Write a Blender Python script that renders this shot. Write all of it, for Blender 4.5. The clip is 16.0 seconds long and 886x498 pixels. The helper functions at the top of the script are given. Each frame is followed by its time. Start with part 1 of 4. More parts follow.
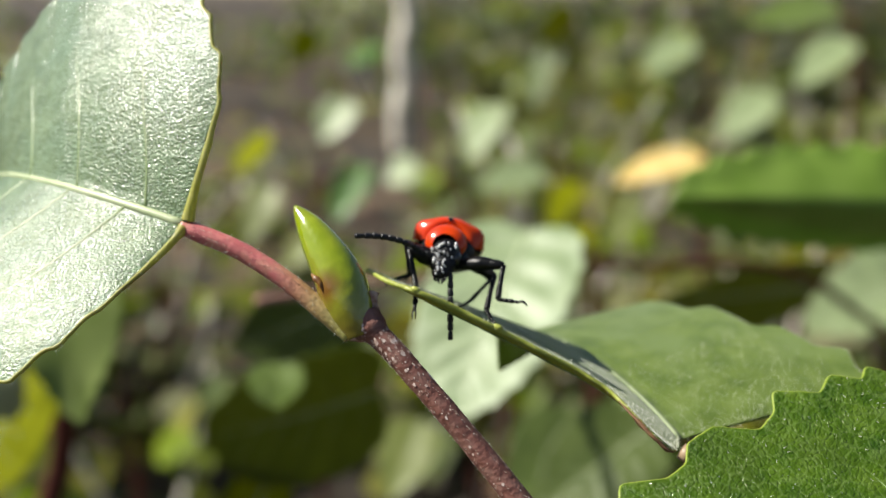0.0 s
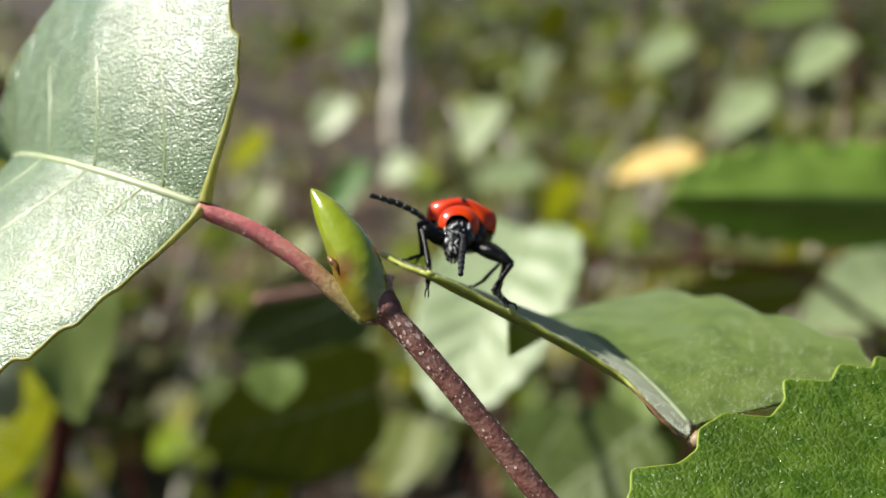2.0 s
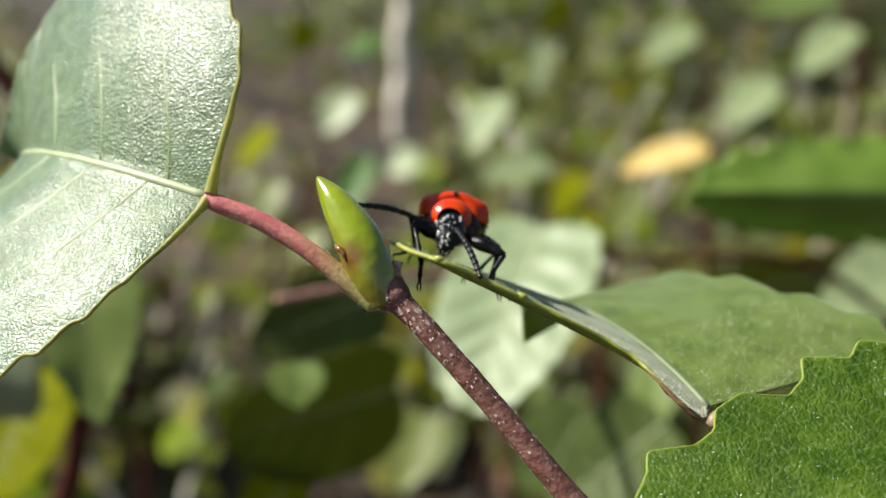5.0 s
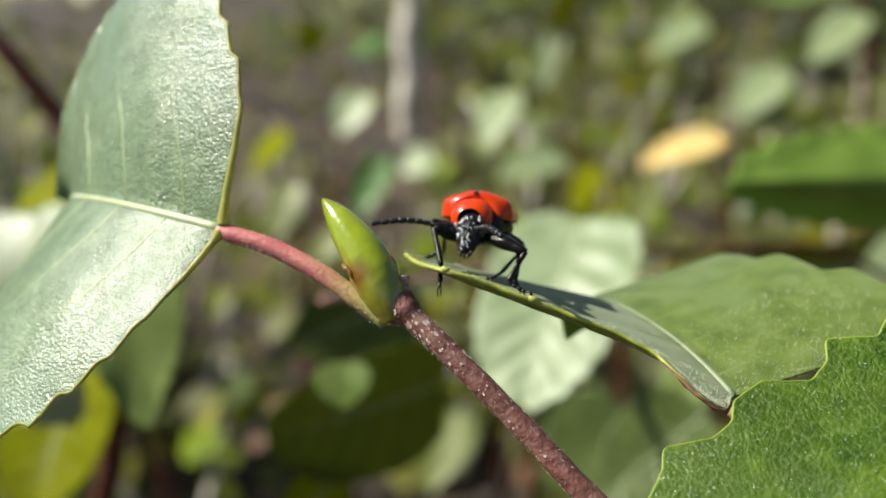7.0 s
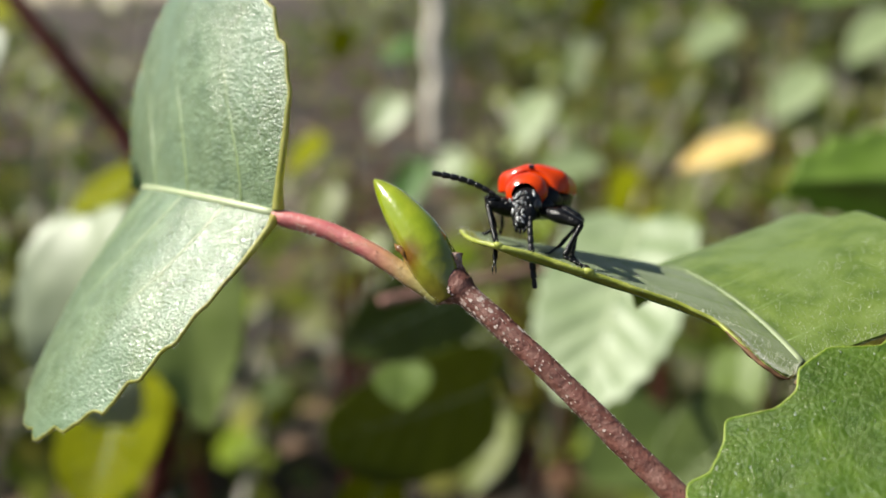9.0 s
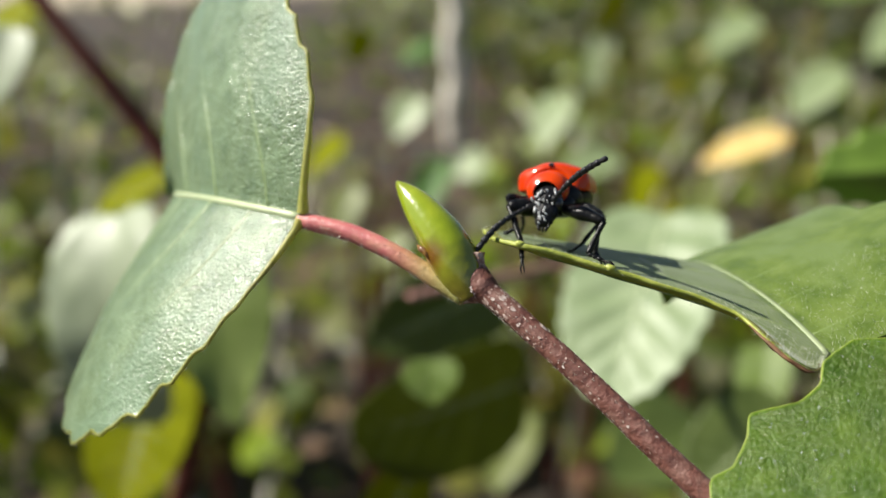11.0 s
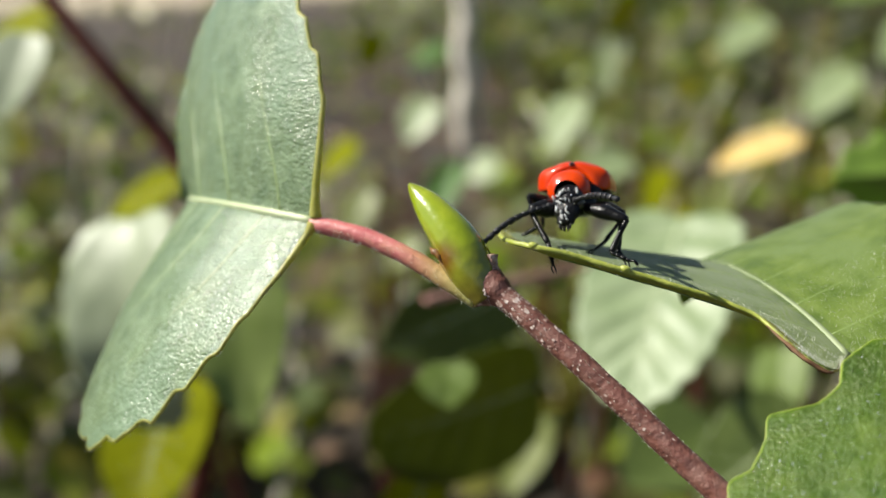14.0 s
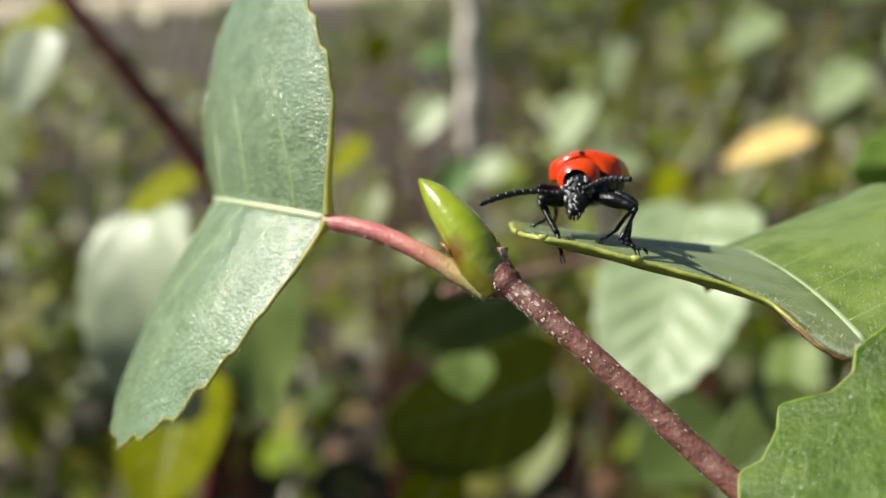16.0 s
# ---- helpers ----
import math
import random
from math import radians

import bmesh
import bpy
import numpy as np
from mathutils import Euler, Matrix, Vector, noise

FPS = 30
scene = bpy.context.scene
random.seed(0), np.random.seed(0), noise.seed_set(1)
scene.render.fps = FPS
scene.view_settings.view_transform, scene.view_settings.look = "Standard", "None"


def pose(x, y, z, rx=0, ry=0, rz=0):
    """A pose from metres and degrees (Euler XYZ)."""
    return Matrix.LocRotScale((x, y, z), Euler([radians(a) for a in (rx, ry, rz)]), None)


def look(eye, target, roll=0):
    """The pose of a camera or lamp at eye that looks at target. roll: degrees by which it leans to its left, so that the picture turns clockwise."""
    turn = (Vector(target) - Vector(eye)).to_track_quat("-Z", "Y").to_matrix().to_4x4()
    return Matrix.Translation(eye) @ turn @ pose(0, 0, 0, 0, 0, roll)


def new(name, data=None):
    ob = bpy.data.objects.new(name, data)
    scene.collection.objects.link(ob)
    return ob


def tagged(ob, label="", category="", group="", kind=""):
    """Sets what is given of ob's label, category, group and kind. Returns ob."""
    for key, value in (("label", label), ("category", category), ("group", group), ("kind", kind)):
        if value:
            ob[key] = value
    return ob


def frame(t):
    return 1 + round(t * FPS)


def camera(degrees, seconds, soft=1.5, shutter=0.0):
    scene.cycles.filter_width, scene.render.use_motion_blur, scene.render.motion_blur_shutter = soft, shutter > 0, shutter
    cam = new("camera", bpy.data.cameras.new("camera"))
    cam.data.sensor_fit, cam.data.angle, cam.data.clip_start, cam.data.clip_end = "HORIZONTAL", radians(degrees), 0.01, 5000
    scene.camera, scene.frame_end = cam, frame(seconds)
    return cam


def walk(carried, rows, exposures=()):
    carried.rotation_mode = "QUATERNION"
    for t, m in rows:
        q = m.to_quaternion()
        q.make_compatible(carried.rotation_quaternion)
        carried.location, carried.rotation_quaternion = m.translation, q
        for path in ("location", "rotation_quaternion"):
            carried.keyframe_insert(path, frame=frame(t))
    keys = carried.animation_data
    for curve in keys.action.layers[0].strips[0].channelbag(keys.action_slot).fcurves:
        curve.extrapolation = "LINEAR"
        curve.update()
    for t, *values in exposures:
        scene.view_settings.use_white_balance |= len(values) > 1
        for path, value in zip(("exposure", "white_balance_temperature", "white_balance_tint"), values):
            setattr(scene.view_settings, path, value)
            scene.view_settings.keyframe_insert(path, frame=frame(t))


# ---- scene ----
# ---- camera and its way ----
EYE, TILT = 0.5, -15.0
SIZE = 0.024          # length of the way, as seen from the twig, in metres
MM = 0.001
cam = camera(45.9, 16.0, soft=1.5)
cam.data.dof.use_dof = True
cam.data.dof.focus_distance = 0.0605
cam.data.dof.aperture_fstop = 27.0
PLACE = pose(0, 0, EYE, TILT)
# seconds, x, z, yaw, pitch, roll of the hand-held camera
CAMERA_ROWS = [
    (0.0, 0.00000, -0.00000, -0.00, 0.00, -0.00),
    (0.5, -0.00003, 0.00002, -0.06, -0.03, 0.02),
    (1.0, -0.00010, 0.00006, -0.18, -0.10, 0.07),
    (1.5, -0.00020, 0.00013, -0.25, -0.16, 0.12),
    (2.0, -0.00046, 0.00040, -0.24, -0.20, 0.16),
    (2.5, -0.00095, 0.00088, -0.23, -0.23, 0.20),
    (3.0, -0.00153, 0.00134, -0.20, -0.26, 0.25),
    (3.5, -0.00208, 0.00155, -0.18, -0.30, 0.31),
    (6.0, -0.00466, 0.00104, 0.14, -0.66, 1.02),
    (6.5, -0.00625, 0.00108, 0.24, -0.65, 1.50),
    (7.0, -0.00822, 0.00111, 0.39, -0.63, 1.97),
    (7.5, -0.00983, 0.00072, 0.72, -0.57, 2.18),
    (8.0, -0.01122, 0.00032, 1.15, -0.50, 2.28),
    (8.5, -0.01230, 0.00057, 1.53, -0.44, 2.19),
    (9.0, -0.01319, 0.00082, 1.89, -0.38, 2.11),
    (9.5, -0.01410, 0.00056, 2.25, -0.32, 2.23),
    (10.0, -0.01460, 0.00023, 2.53, -0.28, 2.39),
    (12.5, -0.01457, -0.00019, 3.22, -0.22, 2.56),
    (13.0, -0.01466, -0.00015, 3.33, -0.18, 2.61),
    (13.5, -0.01488, -0.00005, 3.43, -0.12, 2.66),
    (14.0, -0.01518, 0.00005, 3.53, -0.05, 2.72),
    (14.5, -0.01552, 0.00010, 3.61, -0.00, 2.79),
    (15.0, -0.01612, -0.00030, 3.71, 0.03, 2.88),
    (15.5, -0.01686, -0.00105, 3.80, 0.05, 2.99),
    (16.0, -0.01722, -0.00145, 3.84, 0.06, 3.04),
]

# seconds, x, y, z, yaw, pitch, roll of the camera as the swaying twig sees it
TWIG_ROWS = [
    (0.0, 0.0, 0.0, 0.0, 0.0, 0.0, -0.0),
    (0.5, -0.0487, -0.0022, 0.0018, -0.45, -0.6, -0.81),
    (1.0, -0.0375, -0.012, 0.0058, 0.04, -0.7, -1.05),
    (1.5, -0.0602, -0.0091, -0.001, -0.2, -0.7, -0.98),
    (2.0, -0.0371, -0.0179, -0.0116, 0.04, -0.6, -0.76),
    (2.5, -0.0471, -0.0183, -0.0094, -0.07, -0.72, -0.81),
    (3.0, -0.0143, -0.0323, -0.0215, 0.69, -0.53, 0.09),
    (3.5, -0.0129, -0.0273, -0.0281, 0.65, -0.38, 0.07),
    (6.0, 0.1346, -0.03, -0.0106, 3.52, -1.17, 2.97),
    (6.5, 0.2689, -0.0306, -0.0396, 6.76, -0.46, 5.52),
    (7.0, 0.3279, 0.0181, 0.0031, 8.54, -1.16, 5.93),
    (7.5, 0.3481, 0.0383, 0.022, 10.18, -2.22, 6.48),
    (8.0, 0.4227, 0.0531, 0.0137, 12.7, -2.3, 7.63),
    (8.5, 0.4504, 0.0634, 0.0237, 13.97, -2.68, 8.22),
    (9.0, 0.4602, 0.0661, 0.0126, 14.34, -2.3, 8.67),
    (9.5, 0.4818, 0.0669, -0.0018, 15.19, -1.76, 9.24),
    (10.0, 0.4981, 0.0646, 0.012, 15.84, -2.07, 9.49),
    (12.5, 0.5509, 0.0902, 0.0063, 17.7, -1.62, 10.58),
    (13.0, 0.5459, 0.0873, 0.007, 17.79, -1.78, 10.53),
    (13.5, 0.5528, 0.0848, 0.0071, 18.22, -1.7, 10.62),
    (14.0, 0.5403, 0.0863, 0.0039, 18.05, -1.65, 10.61),
    (14.5, 0.5382, 0.083, 0.0078, 18.04, -1.75, 10.69),
    (15.0, 0.6193, 0.0928, -0.0214, 20.35, -0.96, 11.32),
    (15.5, 0.6416, 0.1144, -0.0298, 20.75, -0.86, 11.9),
    (16.0, 0.6651, 0.1263, -0.0082, 21.47, -1.58, 12.2),
]


def camera_pose(row):
    t, x, z, yaw, pitch, roll = row
    return PLACE @ pose(x, 0, z, 90 + pitch, roll, yaw)


def twig_pose(k):
    """The sway of the twig in the place."""
    t, x, y, z, yaw, pitch, roll = TWIG_ROWS[k]
    return camera_pose(CAMERA_ROWS[k]) @ pose(SIZE * x, SIZE * y, SIZE * z, 90 + pitch, roll, yaw).inverted()


walk(cam, [(r[0], camera_pose(r)) for r in CAMERA_ROWS], [(0.0, 0.78), (16.0, 0.78)])

# ---- light ----
SUN = Vector((-0.68, 0.05, 0.73)).normalized()
world = bpy.data.worlds.new("sky")
scene.world = world
world.use_nodes = True
sky = world.node_tree.nodes.new("ShaderNodeTexSky")
sky.sky_type = "NISHITA"
sky.sun_disc = False
sky.sun_elevation = math.asin(SUN.z)
sky.sun_rotation = math.atan2(SUN.x, SUN.y)
world.node_tree.links.new(sky.outputs[0], world.node_tree.nodes["Background"].inputs[0])
world.node_tree.nodes["Background"].inputs[1].default_value = 0.05
sun = new("sun", bpy.data.lights.new("sun", "SUN"))
sun.data.energy, sun.data.angle, sun.data.color = 5.0, radians(0.6), (1.0, 0.957, 0.855)
sun.matrix_world = look(SUN * 5, (0, 0, 0))


# ---- materials ----
def material(name, stops, rough=0.5, scale=200.0, bump=0.0, bump_scale=800.0, translucent=0.0, glow=None, spec=0.5,
             coat=0.0, coat_rough=0.12, spread=0.0, second=None, second_scale=40.0, bump_kind="noise", distance=0.0002, detail=5.0, stretch=(1, 1, 1), blend=None, swell=0.0, net=None, grain=1.6, coat_ior=1.5, spot=None, cells=1.0, sheen=0.0, film=1.0):
    """stops: colours from dark to light over a noise; second: patches of another colour at a larger size."""
    m = bpy.data.materials.new(name)
    m.use_nodes = True
    nt = m.node_tree
    n, l = nt.nodes, nt.links
    bsdf = n["Principled BSDF"]
    co = n.new("ShaderNodeTexCoord")
    tex = n.new("ShaderNodeTexNoise")
    tex.inputs["Scale"].default_value, tex.inputs["Detail"].default_value = scale, detail
    l.new(co.outputs["Object"], tex.inputs["Vector"])
    ramp = n.new("ShaderNodeValToRGB")
    els = ramp.color_ramp.elements
    els[0].position, els[1].position = 0.32, 0.68
    els[0].color, els[1].color = (*stops[0], 1), (*stops[-1], 1)
    for k, c in enumerate(stops[1:-1]):
        els.new(0.32 + 0.36 * (k + 1) / (len(stops) - 1)).color = (*c, 1)
    l.new(tex.outputs["Fac"], ramp.inputs[0])
    colour = ramp.outputs[0]
    if second:
        big = n.new("ShaderNodeTexNoise")
        big.inputs["Scale"].default_value, big.inputs["Detail"].default_value = second_scale, 3
        l.new(co.outputs["Object"], big.inputs["Vector"])
        edge = n.new("ShaderNodeMapRange")
        edge.inputs["From Min"].default_value, edge.inputs["From Max"].default_value = 0.48, 0.66
        l.new(big.outputs["Fac"], edge.inputs["Value"])
        mix = n.new("ShaderNodeMix")
        mix.data_type = "RGBA"
        l.new(edge.outputs[0], mix.inputs["Factor"])
        l.new(colour, mix.inputs[6])
        mix.inputs[7].default_value = (*second, 1)
        colour = mix.outputs[2]
    if net:                                     # fine veinlets of another colour: (scale, width, colour, strength)
        vo = n.new("ShaderNodeTexVoronoi")
        vo.feature = "DISTANCE_TO_EDGE"
        vo.inputs["Scale"].default_value = net[0]
        l.new(co.outputs["Object"], vo.inputs["Vector"])
        thin = n.new("ShaderNodeMapRange")
        thin.inputs["From Min"].default_value, thin.inputs["From Max"].default_value = 0.0, net[1]
        thin.inputs["To Min"].default_value, thin.inputs["To Max"].default_value = net[3], 0.0
        l.new(vo.outputs["Distance"], thin.inputs["Value"])
        mn = n.new("ShaderNodeMix")
        mn.data_type = "RGBA"
        l.new(thin.outputs[0], mn.inputs["Factor"])
        l.new(colour, mn.inputs[6])
        mn.inputs[7].default_value = (*net[2], 1)
        colour = mn.outputs[2]
    if spread:
        geo = n.new("ShaderNodeNewGeometry")
        hsv = n.new("ShaderNodeHueSaturation")
        for socket, low, high in (("Hue", 0.5 - 0.05 * spread, 0.5 + 0.04 * spread), ("Value", 1 - 0.6 * spread, 1 + 0.6 * spread), ("Saturation", 1 - .5 * spread, 1.1)):
            mr = n.new("ShaderNodeMapRange")
            mr.inputs["To Min"].default_value, mr.inputs["To Max"].default_value = low, high
            src = geo.outputs["Random Per Island"]
            if socket != "Value":
                w = n.new("ShaderNodeMath")
                w.operation = "FRACT"
                mul = n.new("ShaderNodeMath")
                mul.operation = "MULTIPLY"
                mul.inputs[1].default_value = 7.31 if socket == "Hue" else 13.7
                l.new(src, mul.inputs[0])
                l.new(mul.outputs[0], w.inputs[0])
                src = w.outputs[0]
            l.new(src, mr.inputs["Value"])
            l.new(mr.outputs[0], hsv.inputs[socket])
        l.new(colour, hsv.inputs["Color"])
        colour = hsv.outputs[0]
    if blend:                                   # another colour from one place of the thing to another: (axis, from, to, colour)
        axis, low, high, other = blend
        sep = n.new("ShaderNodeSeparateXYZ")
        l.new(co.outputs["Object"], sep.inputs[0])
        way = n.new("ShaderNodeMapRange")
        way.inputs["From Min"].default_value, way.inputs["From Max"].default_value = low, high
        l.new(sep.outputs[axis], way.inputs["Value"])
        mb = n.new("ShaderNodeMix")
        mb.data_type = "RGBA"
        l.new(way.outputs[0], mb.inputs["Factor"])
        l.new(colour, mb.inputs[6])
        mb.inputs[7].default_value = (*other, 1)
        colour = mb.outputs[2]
    if spot:                                    # one ragged stain: (centre, radius, colour)
        off = n.new("ShaderNodeVectorMath")
        off.operation = "DISTANCE"
        l.new(co.outputs["Object"], off.inputs[0])
        off.inputs[1].default_value = spot[0]
        ragged = n.new("ShaderNodeMath")
        ragged.operation = "MULTIPLY_ADD"
        l.new(tex.outputs["Fac"], ragged.inputs[0])
        ragged.inputs[1].default_value = spot[1] * 1.2
        l.new(off.outputs["Value"], ragged.inputs[2])
        soft_ = n.new("ShaderNodeMapRange")
        soft_.inputs["From Min"].default_value, soft_.inputs["From Max"].default_value = spot[1] * 1.0, spot[1] * 1.9
        soft_.inputs["To Min"].default_value, soft_.inputs["To Max"].default_value = 0.9, 0.0
        l.new(ragged.outputs[0], soft_.inputs["Value"])
        ms_ = n.new("ShaderNodeMix")
        ms_.data_type = "RGBA"
        l.new(soft_.outputs[0], ms_.inputs["Factor"])
        l.new(colour, ms_.inputs[6])
        ms_.inputs[7].default_value = (*spot[2], 1)
        colour = ms_.outputs[2]
    l.new(colour, bsdf.inputs["Base Color"])
    bsdf.inputs["Roughness"].default_value = rough
    bsdf.inputs["Specular IOR Level"].default_value = spec
    bsdf.inputs["Coat Weight"].default_value = coat
    bsdf.inputs["Coat Roughness"].default_value = coat_rough
    bsdf.inputs["Sheen Weight"].default_value = sheen
    bsdf.inputs["Sheen Roughness"].default_value = 0.4
    bsdf.inputs["Coat IOR"].default_value = coat_ior
    if bump:
        if bump_kind == "cells":                # a net of sunken veinlets round tiny swellings
            bt = n.new("ShaderNodeTexVoronoi")
            bt.feature = "DISTANCE_TO_EDGE"
            cell = n.new("ShaderNodeMapRange")
            cell.inputs["From Max"].default_value = 0.22
            cell.inputs["To Max"].default_value = cells
            l.new(bt.outputs["Distance"], cell.inputs["Value"])
            fine = n.new("ShaderNodeTexNoise")
            fine.inputs["Scale"].default_value, fine.inputs["Detail"].default_value = bump_scale * 1.9, 5
            l.new(co.outputs["Object"], fine.inputs["Vector"])
            both = n.new("ShaderNodeMath")
            both.operation = "MULTIPLY_ADD"
            l.new(fine.outputs["Fac"], both.inputs[0])
            both.inputs[1].default_value = grain
            l.new(cell.outputs[0], both.inputs[2])
            height = both.outputs[0]
        else:
            bt = n.new("ShaderNodeTexNoise")
            bt.inputs["Detail"].default_value = 6
            height = bt.outputs["Fac"]
        bt.inputs["Scale"].default_value = bump_scale
        mp = n.new("ShaderNodeMapping")
        mp.inputs["Scale"].default_value = stretch
        l.new(co.outputs["Object"], mp.inputs["Vector"])
        l.new(mp.outputs[0], bt.inputs["Vector"])
        bn = n.new("ShaderNodeBump")
        bn.inputs["Strength"].default_value, bn.inputs["Distance"].default_value = bump, distance
        if swell:                               # broader unevenness under the grain
            wide = n.new("ShaderNodeTexNoise")
            wide.inputs["Scale"].default_value, wide.inputs["Detail"].default_value = bump_scale * .28, 2
            l.new(mp.outputs[0], wide.inputs["Vector"])
            add = n.new("ShaderNodeMath")
            add.operation = "MULTIPLY_ADD"
            l.new(wide.outputs["Fac"], add.inputs[0])
            add.inputs[1].default_value = swell
            l.new(height, add.inputs[2])
            height = add.outputs[0]
        l.new(height, bn.inputs["Height"])
        l.new(bn.outputs[0], bsdf.inputs["Normal"])
        skin = n.new("ShaderNodeBump")          # the wax film lies smoother than the leaf under it
        skin.inputs["Strength"].default_value, skin.inputs["Distance"].default_value = bump, distance * film
        l.new(height, skin.inputs["Height"])
        l.new(skin.outputs[0], bsdf.inputs["Coat Normal"])
    if translucent:
        tr = n.new("ShaderNodeBsdfTranslucent")
        warm = n.new("ShaderNodeMix")
        warm.data_type = "RGBA"
        warm.inputs["Factor"].default_value = 0.5
        l.new(colour, warm.inputs[6])
        warm.inputs[7].default_value = (*(glow or (0.35, 0.5, 0.03)), 1)
        l.new(warm.outputs[2], tr.inputs["Color"])
        ms = n.new("ShaderNodeMixShader")
        ms.inputs[0].default_value = translucent
        l.new(bsdf.outputs[0], ms.inputs[1])
        l.new(tr.outputs[0], ms.inputs[2])
        l.new(ms.outputs[0], n["Material Output"].inputs["Surface"])
    return m


LEAF_WAXY = material("waxy birch leaf", [(.066, .14, .038), (.128, .212, .073), (.2, .305, .138)], rough=.6, scale=620, detail=7, bump=1.0, bump_kind="cells", bump_scale=3000, stretch=(1, 1, 1.4), swell=3.0, coat=.9, coat_rough=.18,
                     translucent=.2, spec=.6, second=(.14, .24, .11), second_scale=220, distance=.00006, film=.4, grain=2.6, cells=.65, coat_ior=1.65, net=(1500, .09, (.2, .31, .16), .6))
LEAF_SOFT = material("downy birch leaf", [(.088, .145, .017), (.135, .2, .03), (.19, .258, .056)], sheen=.4, rough=.45, scale=520, detail=7, bump=.8, bump_kind="cells", bump_scale=2200,
                     translucent=.3, spec=.3, second=(.16, .228, .058), second_scale=260, distance=.00004, cells=.3, net=(1900, .1, (.2, .27, .1), .25))
LEAF_FRESH = material("fresh birch leaf", [(.03, .082, .002), (.07, .142, .005), (.125, .21, .018)], rough=.45, scale=480, detail=7, bump=1.0, bump_kind="cells", bump_scale=2500, swell=2.2, coat=.62, coat_rough=.11,
                      translucent=.38, spec=.12, second=(.06, .115, .006), second_scale=300, distance=.000066, grain=2.0, cells=.5, film=.9, net=(1150, .1, (.16, .25, .055), .5))
LEAF_GREEN = material("green leaf", [(.06, .15, .02), (.09, .21, .03)], rough=.45, scale=200, translucent=.35, bump=.3, bump_scale=400)
# deep tone paints shade into the leaf's own green
LEAF_SHADED = material("green leaf with painted shade", [(.078, .11, .012), (.105, .142, .017)], rough=.5, scale=200, translucent=.4, glow=(.34, .38, .02), bump=.3, bump_scale=400, spec=.3)
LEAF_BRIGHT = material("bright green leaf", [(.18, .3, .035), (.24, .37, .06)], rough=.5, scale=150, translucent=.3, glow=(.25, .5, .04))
LEAF_OLIVE = material("olive green leaf", [(.13, .16, .03), (.19, .22, .05)], rough=.5, scale=150, translucent=.3)
LEAF_TEAL = material("dull green leaf", [(.06, .09, .015), (.09, .125, .025)], rough=.5, scale=150, translucent=.2)
VEIN_FAINT = material("faint vein", [(.2, .28, .09), (.25, .33, .12)], rough=.45, scale=900, coat=.4, coat_rough=.3)
# paleness includes the sky's shine, put into the base colour
LEAF_PALE = material("pale leaf", [(.2, .26, .115), (.28, .34, .175)], rough=.45, scale=200, translucent=.2, bump=.3, bump_scale=300, spec=.45)
LEAF_SHEEN = material("sheeny grey-green leaf", [(.25, .3, .175), (.33, .38, .24)], rough=.6, scale=300, translucent=.25, bump=.3, bump_scale=500, spec=.4, coat=.42, coat_rough=.38)
LEAF_SILVER = material("silvery leaf", [(.165, .23, .1), (.225, .29, .14)], rough=.55, scale=200, translucent=.15, bump=.3, bump_scale=300, spec=.5, coat=.32, coat_rough=.45)
LEAF_HANG = material("hanging green leaf", [(.2, .27, .06), (.27, .34, .1)], rough=.55, scale=200, translucent=.35, spec=.3)
# bright yellow-green puts the sunlit look into the base colour
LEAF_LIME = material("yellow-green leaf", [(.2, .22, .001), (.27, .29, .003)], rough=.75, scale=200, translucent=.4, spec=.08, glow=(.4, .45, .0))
LEAF_YELLOW = material("yellowed leaf", [(.84, .6, .17), (.92, .76, .36)], rough=.5, scale=150, translucent=.3, glow=(.9, .65, .15))
RIM = material("yellow-green leaf rim", [(.5, .5, .1), (.62, .6, .2)], rough=.4, scale=1500, bump=.4, bump_scale=4000, translucent=.55, distance=.00005, glow=(.7, .7, .1))
RIM_GREEN = material("bright green leaf rim", [(.3, .4, .04), (.38, .47, .08)], rough=.4, scale=1500, translucent=.4)
RIM_OLIVE = material("olive leaf rim", [(.33, .38, .045), (.5, .54, .12)], rough=.4, scale=1200, bump=.4, bump_scale=3500, translucent=.25)
# olive margin tint, brightened to hold light that comes through the leaf
MARGIN = material("olive leaf margin", [(.25, .27, .035), (.31, .33, .05), (.38, .38, .08)], rough=.45, scale=900, translucent=.5, glow=(.6, .58, .06))
VEIN_DULL = material("dull pale vein", [(.2, .25, .125), (.265, .31, .165)], rough=.55, scale=900)
VEIN = material("pale vein", [(.34, .41, .22), (.44, .49, .29)], rough=.45, scale=900)
BUD = material("green bud", [(.185, .25, .004), (.235, .305, .007), (.3, .355, .014)], rough=.24, scale=400, bump=.35, bump_scale=2600, distance=.00007, coat=.9, second=(.18, .21, .006), second_scale=260, spot=((-.0519, -.0231, .4977), .0011, (.16, .055, .006)), blend=(2, .4984, .4952, (.18, .155, .012)))
BUD_SCALE = material("brown bud scale", [(.1, .035, .006), (.26, .12, .012)], rough=.45, scale=1500, bump=.4, coat=.2)
BARK = material("reddish twig bark", [(.095, .036, .026), (.16, .06, .043), (.225, .098, .075)], rough=.5, scale=1700, bump=1.0, bump_scale=3800, distance=.00009, second=(.22, .11, .085), second_scale=1100)
PETIOLE = material("pink petiole", [(.4, .085, .095), (.5, .15, .14), (.54, .27, .18)], rough=.45, scale=500, bump=.4, bump_scale=2500, second=(.46, .22, .15), second_scale=300, blend=(0, -.0550, -.0508, (.40, .4, .11)))
PALE_BASE = material("pale pinkish petiole", [(.24, .15, .09), (.34, .25, .15)], rough=.5, scale=900)
